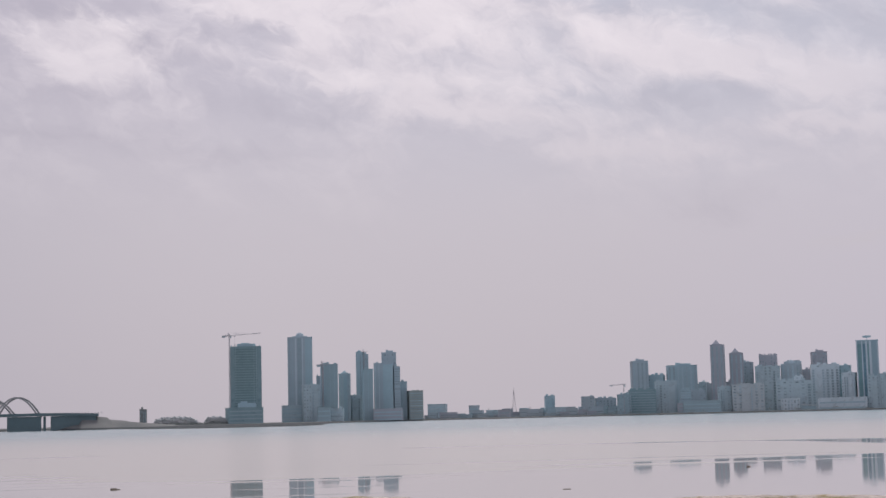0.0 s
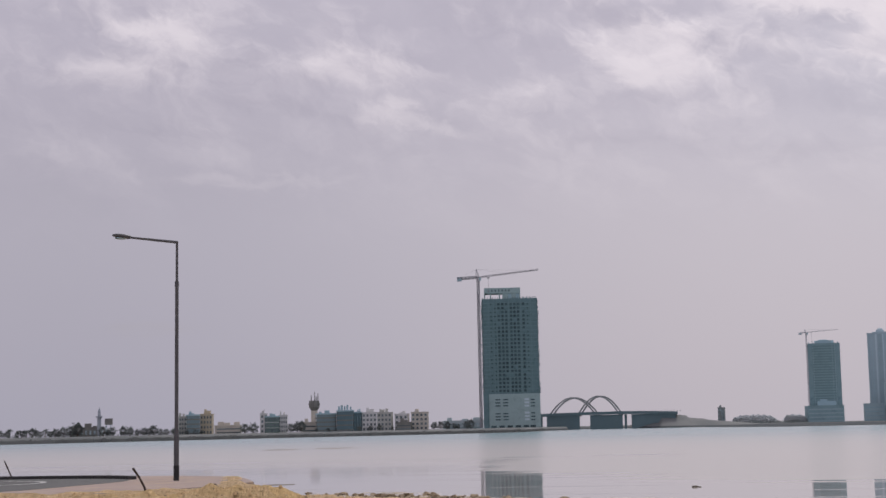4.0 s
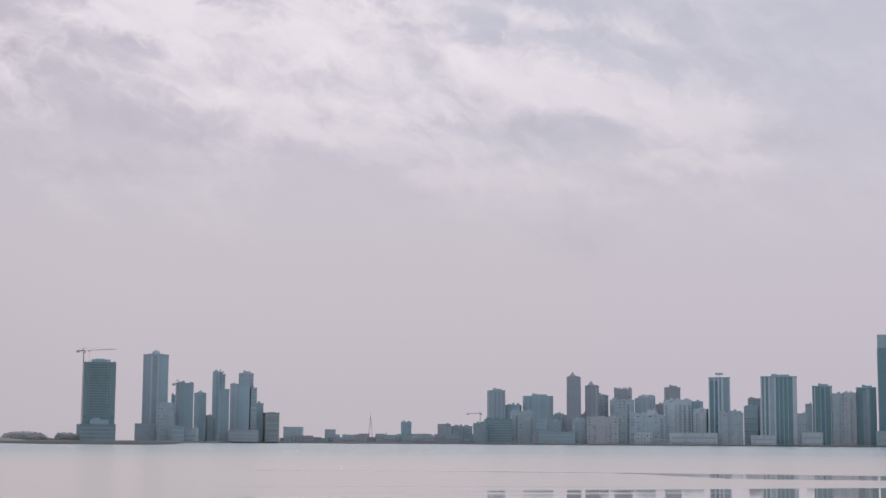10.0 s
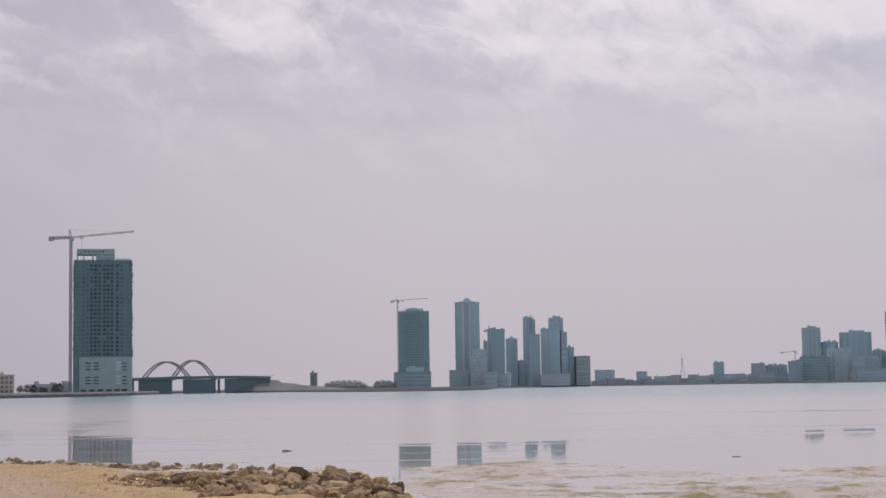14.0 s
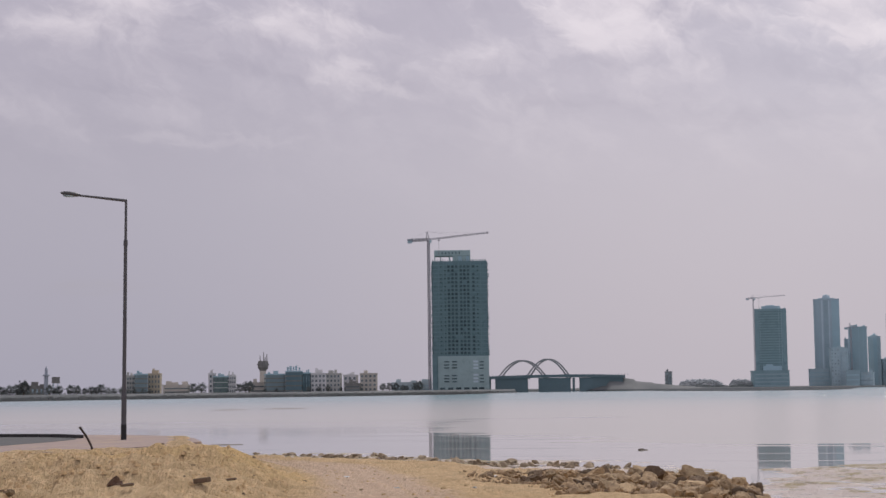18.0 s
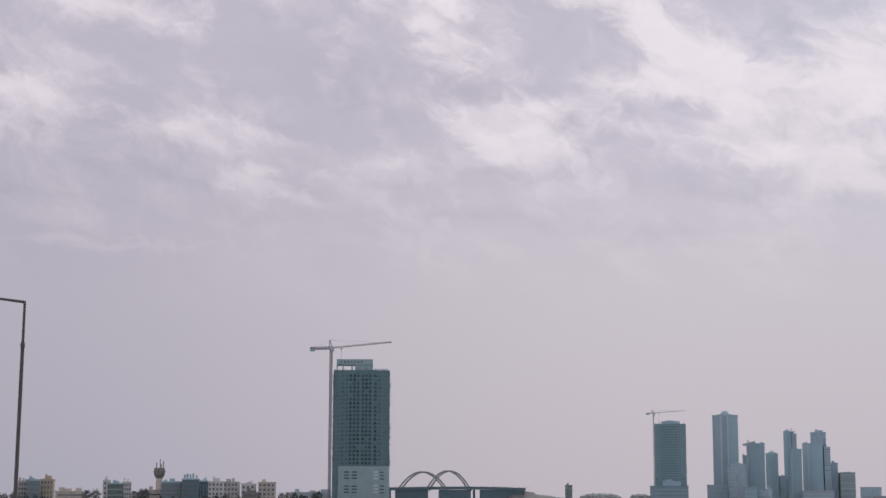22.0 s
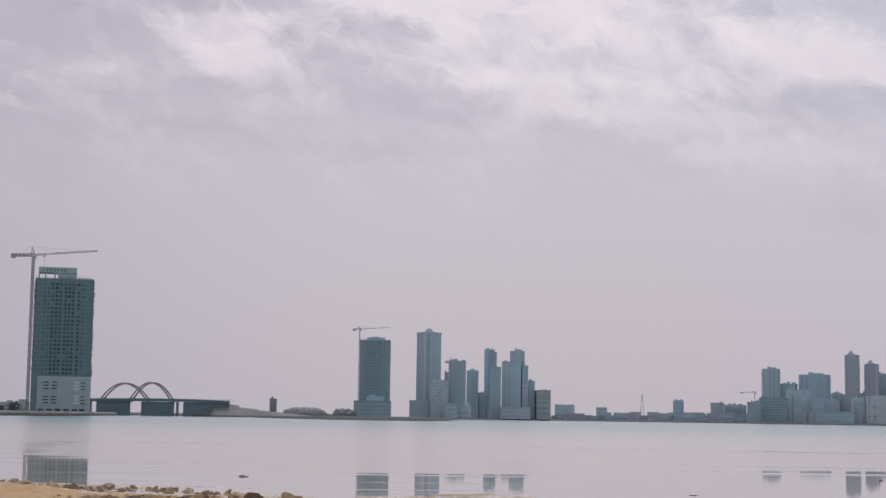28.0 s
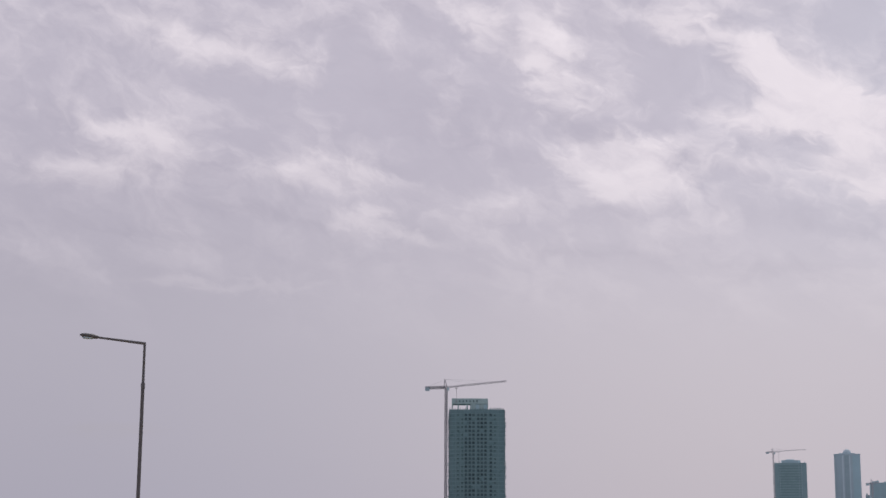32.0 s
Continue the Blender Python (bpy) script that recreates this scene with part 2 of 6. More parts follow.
M = {
    # far-shore walls: distance haze is put into the base colours, paler and bluer
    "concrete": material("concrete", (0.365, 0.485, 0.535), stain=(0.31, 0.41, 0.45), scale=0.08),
    "greyblue": material("hazed_grey_plaster", (0.405, 0.50, 0.55), scale=0.05),
    "palegrey": material("hazed_pale_grey_plaster", (0.45, 0.565, 0.605), scale=0.05, stain=(0.37, 0.455, 0.495)),
    "slate": material("hazed_slate_cladding", (0.385, 0.53, 0.585), 0.6, scale=0.05),
    "brown": material("hazed_brown_plaster", (0.41, 0.485, 0.52), scale=0.05),
    "umber": material("hazed_umber_cladding", (0.395, 0.425, 0.47), scale=0.05),
    "beige": material("hazed_beige_plaster", (0.49, 0.56, 0.585), scale=0.06, stain=(0.385, 0.45, 0.465)),
    "white": material("hazed_white_plaster", (0.56, 0.655, 0.70), scale=0.06, stain=(0.45, 0.53, 0.56)),
    "cream": material("cream_plaster", (0.58, 0.535, 0.475), scale=0.06, stain=(0.5, 0.46, 0.4)),
    "limewash": material("white_limewash", (0.66, 0.65, 0.645), scale=0.06, stain=(0.57, 0.56, 0.55)),
    "stucco": material("pale_beige_stucco", (0.50, 0.495, 0.465), scale=0.06, stain=(0.44, 0.43, 0.40)),
    "ochre": material("ochre_plaster", (0.50, 0.43, 0.32), scale=0.06),
    "teal_glass": material("teal_curtain_glass", (0.18, 0.325, 0.35), 0.3, 0.15, 0.04, metal=0.25, spec=0.5),
    "bluegrey_glass": material("blue_grey_curtain_glass", (0.295, 0.42, 0.475), 0.3, 0.15, 0.04, metal=0.25, spec=0.5),
    "blue_glass": material("blue_mirror_glass", (0.145, 0.275, 0.345), 0.25, 0.15, 0.06, metal=0.3, spec=0.5),
    "sky_glass": material("light_blue_glazing", (0.185, 0.255, 0.27), 0.3, 0.15, 0.06, metal=0.1, spec=0.5),
    "green_glass": material("green_glazing", (0.12, 0.19, 0.17), 0.25, 0.15, 0.06, spec=0.5),
    # fin and pane colours are lifted by the same haze
    "pale": material("hazed_stone_fin", (0.55, 0.64, 0.69), scale=0.05),
    "pane": material("hazed_coated_glass", (0.37, 0.485, 0.535), 0.3, 0.15, 0.2, metal=0.15, each=0.2, spec=0.4),
    "olive": material("olive_grey_stucco", (0.325, 0.375, 0.365), scale=0.05, stain=(0.29, 0.33, 0.32)),
    "teal_pane": material("dark_teal_glazing", (0.115, 0.19, 0.215), 0.3, 0.15, 0.06, spec=0.4),
    "net_fold": material("pale_netting_fold", (0.195, 0.295, 0.305), 0.9, 0.16, 0.12),
    # window glass with haze in its colour, to soften the contrast
    "shade_pane": material("hazed_window_glass", (0.325, 0.43, 0.475), 0.3, 0.2, 0.2, metal=0.1, each=0.3, spec=0.4),
    "dark_pane": material("hazed_dark_glass", (0.16, 0.195, 0.21), 0.2, 0.2, 0.2, metal=0.2, each=0.3, spec=0.5),
    "opening": material("bare_window_opening", (0.075, 0.115, 0.125), 0.8, 0.2, 0.2, each=0.3),
    "net": material("green_debris_netting", (0.16, 0.25, 0.268), 0.9, 0.16, 0.12, stain=(0.115, 0.19, 0.205)),
    # bare concrete tinted pale teal by haze in its colour
    "bare": material("hazed_bare_concrete", (0.36, 0.47, 0.47), 0.9, 0.1, 0.1, stain=(0.31, 0.40, 0.40)),
    "crane_grey": material("faded_crane_paint", (0.30, 0.29, 0.31), 0.6),
    "crane_pale": material("hazy_pale_crane_paint", (0.42, 0.43, 0.46), 0.6),
    # far netting and dark cladding, also paled by haze in the colour
    "deep_teal": material("hazed_teal_netting", (0.255, 0.375, 0.405), 0.8, 0.16, 0.06, stain=(0.2, 0.305, 0.33)),
    "dark_slate": material("hazed_dark_slate_cladding", (0.335, 0.46, 0.505), 0.6, scale=0.05),
    "steel": material("dark_galvanised_steel", (0.11, 0.11, 0.118), 0.5, 0.15, 1.5, metal=0.3),
    "lamp_grey": material("lamp_housing_grey", (0.10, 0.10, 0.105), 0.5),
    "black_band": material("black_base_paint", (0.03, 0.03, 0.032), 0.7),
    "bridge": material("bridge_concrete_blue_grey", (0.15, 0.21, 0.23), 0.8, 0.12, 0.05),
    "arch_steel": material("bridge_arch_steel", (0.31, 0.31, 0.315), 0.6, 0.1, 0.1),
    "rust": material("rusty_iron", (0.115, 0.065, 0.042), 0.85, 0.3, 6.0, bump=0.4, bump_scale=30.0),
    "wood": material("weathered_timber", (0.17, 0.12, 0.08), 0.85, 0.3, 4.0, bump=0.3, bump_scale=20.0),
    "rock": material("limestone_rubble", (0.45, 0.325, 0.19), 0.92, 0.4, 2.2, bump=1.0, bump_scale=9.0, each=0.28, stain=(0.2, 0.14, 0.085)),
    "rock_dark": material("dark_limestone_rubble", (0.225, 0.16, 0.105), 0.92, 0.4, 2.2, bump=1.0, bump_scale=9.0, each=0.4, stain=(0.11, 0.08, 0.05)),
    "rock_grey": material("wet_shore_rock", (0.36, 0.28, 0.185), 0.85, 0.3, 1.6, bump=0.9, bump_scale=7.0, each=0.3, stain=(0.2, 0.16, 0.11)),
    "rubble": material("broken_limestone", (0.43, 0.31, 0.185), 0.92, 0.7, 0.9, bump=0.8, bump_scale=9.0, stain=(0.23, 0.165, 0.1)),
    "clod": material("dry_sand_clod", (0.63, 0.445, 0.245), 0.95, 0.35, 1.2),
    "mud": material("wet_mud", (0.17, 0.145, 0.115), 0.7, 0.3, 0.6),
    "asphalt": material("worn_asphalt", (0.115, 0.115, 0.112), 0.9, 0.15, 0.6, bump=0.3, bump_scale=40.0),
    # near-black base puts the shade of the kerb's near face into its colour
    "kerb": material("shaded_kerb_stone", (0.055, 0.052, 0.052), 0.85, 0.25, 2.0),
    "paint": material("white_road_paint", (0.62, 0.61, 0.59), 0.7, 0.2, 3.0),
    "paving": material("pink_paving", (0.35, 0.272, 0.238), 0.9, 0.15, 0.5, bump=0.2, bump_scale=20.0, stain=(0.46, 0.345, 0.24)),
    # foliage, woods and thicket: leaf colours are paled to hold the distance haze
    "leaf": material("hazed_foliage", (0.15, 0.17, 0.16), 0.8, 0.4, 0.3, each=0.3),
    "woods": material("hazed_far_woods", (0.40, 0.44, 0.455), 0.9, 0.3, 0.05),
    "scrub": material("dry_scrub", (0.26, 0.295, 0.295), 0.9, 0.3, 0.1),
    "thicket": material("hazy_grey_thicket", (0.58, 0.61, 0.625), 0.9, 0.2, 0.05),
    "iron": material("dark_iron_bar", (0.055, 0.042, 0.038), 0.8, 0.3, 6.0, bump=0.4, bump_scale=30.0),
    "bark": material("palm_bark", (0.12, 0.10, 0.08), 0.9, 0.3, 1.0),
    "revetment": material("sea_wall_stone", (0.22, 0.215, 0.20), 0.9, 0.3, 0.2),
    "roof_white": material("white_tent_roof", (0.75, 0.75, 0.75), 0.6),
    "crest": material("wave_crest_water", (0.3, 0.32, 0.33), 0.13, 0.05, 0.5, spec=0.5),
    "hull": material("dark_boat_planks", (0.06, 0.05, 0.045), 0.7, 0.2, 0.5),
}

# ---------------------------------------------------------------- builders
def box(bm, cx, cy, cz, sx, sy, sz, turn=0.0):
    """A box with its centre and sizes, turned about z."""
    made = bmesh.ops.create_cube(bm, size=1.0)["verts"]
    bmesh.ops.scale(bm, vec=(sx, sy, sz), verts=made)
    if turn:
        bmesh.ops.rotate(bm, cent=(0, 0, 0), matrix=Matrix.Rotation(turn, 3, "Z"), verts=made)
    bmesh.ops.translate(bm, vec=(cx, cy, cz), verts=made)
    return made


def rod(bm, a, b, r1, r2=None, sides=6):
    """A tapered rod from a to b."""
    a, b = Vector(a), Vector(b)
    d = b - a
    made = bmesh.ops.create_cone(bm, cap_ends=True, segments=sides, radius1=r1, radius2=r1 if r2 is None else r2, depth=d.length)["verts"]
    bmesh.ops.transform(bm, matrix=Matrix.Translation((a + b) / 2) @ d.to_track_quat("Z", "Y").to_matrix().to_4x4(), verts=made)
    return made


def prism(bm, outline, z0, z1):
    """An upright solid on an outline of (x, y)."""
    low = [bm.verts.new((x, y, z0)) for x, y in outline]
    high = [bm.verts.new((x, y, z1)) for x, y in outline]
    n = len(outline)
    bm.faces.new(low[::-1])
    bm.faces.new(high)
    for i in range(n):
        bm.faces.new((low[i], low[(i + 1) % n], high[(i + 1) % n], high[i]))


def sweep(bm, path, w, h):
    """A rectangular bar along a path of points."""
    rings = []
    for i, p in enumerate(path):
        d = (Vector(path[min(i + 1, len(path) - 1)]) - Vector(path[max(i - 1, 0)])).normalized()
        side = d.cross(Vector((0, 0, 1))).normalized() * w / 2
        up = side.cross(d).normalized() * h / 2
        rings.append([bm.verts.new(Vector(p) + side * s + up * u) for s, u in ((1, 1), (-1, 1), (-1, -1), (1, -1))])
    for a, b in zip(rings, rings[1:]):
        for i in range(4):
            bm.faces.new((a[i], a[(i + 1) % 4], b[(i + 1) % 4], b[i]))
    bm.faces.new(rings[0][::-1])
    bm.faces.new(rings[-1])


def mesh_of(name, bm, mat, smooth=False):
    bmesh.ops.recalc_face_normals(bm, faces=bm.faces)
    me = bpy.data.meshes.new(name)
    bm.to_mesh(me)
    bm.free()
    me.materials.append(M[mat])
    if smooth:
        for f in me.polygons:
            f.use_smooth = True
    return me


def part(name, bm, mat, parent, label="", smooth=False):
    """Links a bmesh, or a mesh already made, as one part under a thing or a part."""
    me = bm if isinstance(bm, bpy.types.Mesh) else mesh_of(name, bm, mat, smooth)
    ob = new(name, me)
    ob.parent = parent
    return tagged(ob, label) if label else ob


def thing(name, m, label, category, group="", kind=""):
    ob = new(name)
    ob.matrix_world = m
    return tagged(ob, label, category, group, kind)


def cuboid(name, mat, sx, sy, sz, bevel=0.0):
    """A mesh of one box that stands on z = 0."""
    bm = bmesh.new()
    box(bm, 0, 0, sz / 2, sx, sy, sz)
    if bevel:
        bmesh.ops.bevel(bm, geom=bm.edges[:], offset=bevel, segments=1, affect="EDGES")
    return mesh_of(name, bm, mat)


def land_level(bearing, distance):
    """Height of the far shores above the sea."""
    return 3.0 if bearing < -3.6 else 2.0


def spot(bearing, distance, z=None, turn=0.0):
    """A pose at a bearing and a distance from the viewer, its -y side facing the viewer."""
    a = radians(bearing)
    return pose(distance * math.sin(a), distance * math.cos(a), land_level(bearing, distance) - 0.6 if z is None else z, 0, 0, -bearing + turn)


rng = random.Random(7)


def tower(name, bearing, distance, w, d, h, wall, style, label, nf=4, storey=3.5, crown="", fin="", turn=None, stripes=(), step_side=0):
    """A building: wall, storeys of windows, parapet and roof."""
    base = land_level(bearing, distance) - 0.6
    h = h + 1.6 - base
    turn = rng.uniform(-7, 7) if turn is None else turn
    d = min(d, max(9, w * 1.2))
    w = w / (math.cos(radians(turn)) + d / w * abs(math.sin(radians(turn))))
    kinds = {"small_building": "building", "shore_house": "house", "warehouse": "low building", "office_tower": "tower", "apartment_tower": "tower"}
    ob = thing(name, spot(bearing, distance + d / 2, base, turn), label, kinds.get(name, name.replace("_", " ")), "buildings on the far shore")
    floors = max(2, int(h / storey))
    step = (h - 1.0) / floors
    bm = bmesh.new()
    box(bm, 0, 0, h / 2, w, d, h)
    bmesh.ops.bevel(bm, geom=[e for e in bm.edges if abs(e.verts[0].co.z - e.verts[1].co.z) > 1], offset=min(0.6, w * 0.04), segments=1, affect="EDGES")
    part("wall", bm, wall, ob)
    glassy = "glass" in wall or wall == "teal_pane"
    dark = "pane" if not glassy else wall
    if style == "bands":
        me = cuboid("window_band", ("dark_pane" if name == "small_building" else "dark_slate" if wall == "deep_teal" else "slate" if name in ("podium_block", "warehouse") else "shade_pane") if not glassy else ("revetment" if name == "small_building" else "slate"), w * 0.93 if not glassy else w + 0.5, d + 0.4, step * (0.3 if not glassy else 0.22))
        for i in range(floors):
            part("window_band", me, "", ob).location = (0, 0, 1.2 + i * step)
    if style == "grid" and name == "small_building":
        rows = max(3, int(h / 3.6))
        me = cuboid("window", "dark_pane", w / nf * 0.52, 0.4, h / rows * 0.5)
        for i in range(rows):
            for j in range(nf):
                part("window", me, "", ob).location = ((j + 0.5) * w / nf - w / 2, -d / 2 - 0.02, (i + 0.3) * h / rows)
        ledge = cuboid("floor_ledge", wall if not glassy else "limewash", w + 0.4, d + 0.4, 0.35)
        for i in range(1, rows):
            part("floor_ledge", ledge, "", ob).location = (0, 0, i * h / rows)
        bm = bmesh.new()
        box(bm, w * rng.uniform(-0.25, 0.3), 0, h + 1.6, w * 0.22, d * 0.3, 3.2)
        part("stair_turret", bm, wall if not glassy else "white", ob)
    elif style == "grid":
        rows = max(2, min(16, int(h / 4.2)))
        cols = max(2, min(nf + 2, 6))
        me = cuboid("window", "shade_pane", w / cols * 0.4, 0.5, h / rows * 0.42)
        stack = cuboid("window_strip", "shade_pane", w / cols * 0.46, 0.9, h * 0.9 - 2.0)
        slab = cuboid("balcony_slab", wall, w / cols * 0.6, 2.2, 0.9)
        for j in range(cols):
            if cols > 2 and rng.random() < 0.36:
                part("window_strip", stack, "", ob).location = ((j + 0.5) * w / cols - w / 2, -d / 2, 1.5)
                for i in range(1, rows):
                    part("balcony_slab", slab, "", ob).location = ((j + 0.5) * w / cols - w / 2, -d / 2 - 0.4, i * h * 0.9 / rows)
                continue
            for i in range(rows):
                if rng.random() < 0.9:
                    part("window", me, "", ob).location = ((j + 0.5) * w / cols - w / 2, -d / 2 - 0.05, (i + 0.32) * h / rows)
        bay = cuboid("bay", wall, w * rng.uniform(0.18, 0.3), d * 0.4, h - rng.uniform(2, 7))
        part("bay", bay, "", ob).location = (w * rng.uniform(-0.3, 0.3), -d * 0.34, 0)
    elif stripes:
        for x0, x1, mat in stripes:
            part("glass_strip" if "glass" in mat else "fin", cuboid("strip", mat, (x1 - x0) * w, d + (0.8 if "glass" not in mat else 0.3), h - (1.5 if "glass" not in mat else 5.0)), "", ob).location = (((x0 + x1) / 2 - 0.5) * w, 0, 0.6)
        me = cuboid("floor_line", wall, w - 0.6, d + 0.5, 0.35)
        for i in range(3, floors, 3):
            part("floor_line", me, "", ob).location = (0, 0, i * step)
    elif style in ("fins", "plain"):
        sw = w / (nf * 2.0)
        glass = "pane" if not glassy else ("pale" if fin == "pale" else "slate")
        me = cuboid("window_strip", glass, sw * (0.8 if not glassy else 0.32), d + 0.5, h - 4.0)
        for i in range(nf):
            part("window_strip", me, "", ob).location = ((i + 0.5) * w / nf - w / 2, 0, 2.0)
        ns = max(1, int(nf * d / w))
        side = cuboid("window_strip", glass, w + 0.5, d / (ns * 2.2), h - 4.0)
        for i in range(ns):
            part("window_strip", side, "", ob).location = (0, (i + 0.5) * d / ns - d / 2, 2.0)
        me = cuboid("floor_line", wall, w + 0.7, d + 0.7, 0.6)
        for i in range(2, floors, 2):
            part("floor_line", me, "", ob).location = (0, 0, i * step)
    if fin == "pale" and not stripes:
        me = cuboid("corner_fin", "pale", w * 0.07, d + 1.2, h - 1)
        for s in (-1, 1):
            part("corner_fin", me, "", ob).location = (s * w * 0.455, 0, 0)
    bm = bmesh.new()
    for sx, sy, px, py in ((w + 0.4, 0.5, 0, -d / 2), (w + 0.4, 0.5, 0, d / 2), (0.5, d - 0.5, -w / 2 + 0.05, 0), (0.5, d - 0.5, w / 2 - 0.05, 0)):
        box(bm, px, py, h + 0.45, sx, sy, 1.1)
    part("parapet", bm, wall if not glassy else "slate", ob)
    bm = bmesh.new()
    if crown == "dome":
        r = min(w, d) * 0.17
        box(bm, 0, 0, h + 1.2, w * 0.62, d * 0.62, 2.4)
        s = bmesh.ops.create_uvsphere(bm, u_segments=16, v_segments=8, radius=r)["verts"]
        bmesh.ops.translate(bm, vec=(0, 0, h + 2.4), verts=s)
        rod(bm, (0, 0, h + 2), (0, 0, h + 4 + r), 0.3, 0.1)
        part("roof_dome", bm, wall, ob)
    elif crown == "block":
        box(bm, w * 0.05, 0, h + 1.8, w * 0.5, d * 0.5, 3.6)
        part("plant_room", bm, wall if not glassy else "slate", ob)
        bm = bmesh.new()
        box(bm, -w * 0.12, 0, h + 4.2, w * 0.16, d * 0.2, 1.4)
        part("lift_housing", bm, wall if not glassy else "slate", ob)
    elif crown == "boards":
        for px, bw, bh in ((-0.36, 0.12, 3.0), (-0.2, 0.14, 3.8), (-0.02, 0.1, 3.2), (0.14, 0.12, 4.0), (0.34, 0.1, 2.6)):
            board = bmesh.new()
            box(board, px * w, -d * 0.3, h + 1.2 + bh / 2, bw * w, 0.4, bh)
            rod(board, (px * w, -d * 0.28, h), (px * w, -d * 0.28, h + 1.4), 0.2)
            part("roof_board", board, "slate", ob)
        bm.free()
    elif crown == "peak":
        box(bm, 0, 0, h + 1.0, w * 0.75, d * 0.75, 2.0)
        made = bmesh.ops.create_cone(bm, cap_ends=True, segments=4, radius1=w * 0.4, radius2=0.5, depth=6.6)["verts"]
        bmesh.ops.rotate(bm, cent=(0, 0, 0), matrix=Matrix.Rotation(math.pi / 4, 3, "Z"), verts=made)
        bmesh.ops.translate(bm, vec=(-w * 0.08, 0, h + 5.0), verts=made)
        part("roof_peak", bm, wall, ob)
    elif crown == "horns":
        turret = cuboid("turret", wall if not glassy else "pale", w * 0.12, d * 0.12, 4.4)
        for sx in (-1, 1):
            for sy in (-1, 1):
                part("turret", turret, "", ob).location = (sx * w * 0.43, sy * d * 0.43, h)
        box(bm, 0, 0, h + 1.2, w * 0.6, d * 0.6, 2.4)
        part("plant_room", bm, wall if not glassy else "pale", ob)
        cap = cuboid("roof_cap", wall if not glassy else "pale", w * 0.08, d * 0.3, 2.4)
        for sx in (-0.2, 0.05, 0.2):
            part("roof_cap", cap, "", ob).location = (sx * w, 0, h + 2.3)
    elif crown == "disc":
        rod(bm, (0, 0, h), (0, 0, h + 6), 0.45)
        rod(bm, (0, 0, h + 5.0), (0, 0, h + 7.6), w * 0.19, None, 18)
        part("roof_disc", bm, "slate", ob)
    elif name not in ("podium_block", "warehouse", "shore_house"):
        for i in range(2 if w < 20 else 3):
            bw = w * rng.uniform(0.1, 0.25)
            room = bmesh.new()
            box(room, (rng.uniform(-0.3, 0.3) if w < 20 else (i - 1) * 0.28 + rng.uniform(-0.08, 0.08)) * w, rng.uniform(-0.2, 0.2) * d, h + 1.0, bw, d * 0.3, rng.uniform(2.0, 6.5))
            part("plant_room", room, wall if not glassy else "slate", ob)
        bm.free()
    else:
        box(bm, w * 0.2, 0, h + 0.5, w * 0.12, d * 0.3, 1.2)
        part("roof_hatch", bm, wall if not glassy else "slate", ob)
    return ob


def lattice(bm, a, b, w, bays, r):
    """A square lattice mast between two points."""
    a, b = Vector(a), Vector(b)
    d = (b - a).normalized()
    s = d.orthogonal().normalized() * w / 2
    u = d.cross(s).normalized() * w / 2
    corners = (s + u, s - u, -s - u, -s + u)
    for c in corners:
        rod(bm, a + c, b + c, r, r, 4)
    for i in range(bays):
        p, q = a.lerp(b, i / bays), a.lerp(b, (i + 1) / bays)
        for j in range(4):
            rod(bm, p + corners[j], q + corners[(j + 1) % 4], r * 0.7, r * 0.7, 3)


def tower_crane(bearing, distance, height, reach, back, tip, label, size=1.0, turn=0.0, paint="crane_grey"):
    """A hammerhead crane: mast to height, jib to the right, counter jib to the left."""
    z0 = land_level(bearing, distance)
    ob = thing("tower_crane", spot(bearing, distance, z0 - 0.3, turn), label, "crane")
    bm = bmesh.new()
    lattice(bm, (0, 0, 0), (0, 0, height), 1.5 * size, int(height / 1.5), 0.3 * size)
    part("mast", bm, paint, ob)
    bm = bmesh.new()
    box(bm, 0, 0, 0.35, 6, 6, 0.7)
    part("base_slab", bm, "concrete", ob)
    bm = bmesh.new()
    lattice(bm, (0, 0, height + 1), (reach, 0, height + 1 + tip), 1.0 * size, 18, 0.12 * size)
    part("jib", bm, paint, ob)
    bm = bmesh.new()
    lattice(bm, (0, 0, height + 1), (-back, 0, height + 0.2), 1.6 * size, 6, 0.3 * size)
    part("counter_jib", bm, paint, ob)
    bm = bmesh.new()
    box(bm, -back + 2.2, 0, height - 0.6, 4.0, 2.4, 3.2 * size)
    part("counterweight", bm, "concrete", ob)
    bm = bmesh.new()
    rod(bm, (0.8, 0, height + 1), (-1.2, 0, height + 8 * size), 0.5, 0.25, 5)
    rod(bm, (-1.8, 0, height + 1), (-1.2, 0, height + 8 * size), 0.4, 0.25, 5)
    part("apex", bm, paint, ob)
    bm = bmesh.new()
    for x, z in ((reach * 0.45, height + 1.6 + tip * 0.45), (reach * 0.8, height + 1.6 + tip * 0.8), (-back + 2, height + 1)):
        rod(bm, (-1.2, 0, height + 8 * size), (x, 0, z), 0.06, 0.06, 3)
    part("pendant", bm, paint, ob)
    bm = bmesh.new()
    box(bm, 1.8, -1.2, height - 0.8, 1.8, 1.8, 2.6)
    part("cab", bm, "palegrey", ob)
    bm = bmesh.new()
    box(bm, reach * 0.17, 0, height + 0.2, 2.0, 1.4, 0.9)
    rod(bm, (reach * 0.17, 0, height), (reach * 0.17, 0, height - 11), 0.12, 0.12, 3)
    box(bm, reach * 0.17, 0, height - 11.5, 0.9, 0.9, 1.4)
    part("trolley", bm, paint, ob)
    return ob

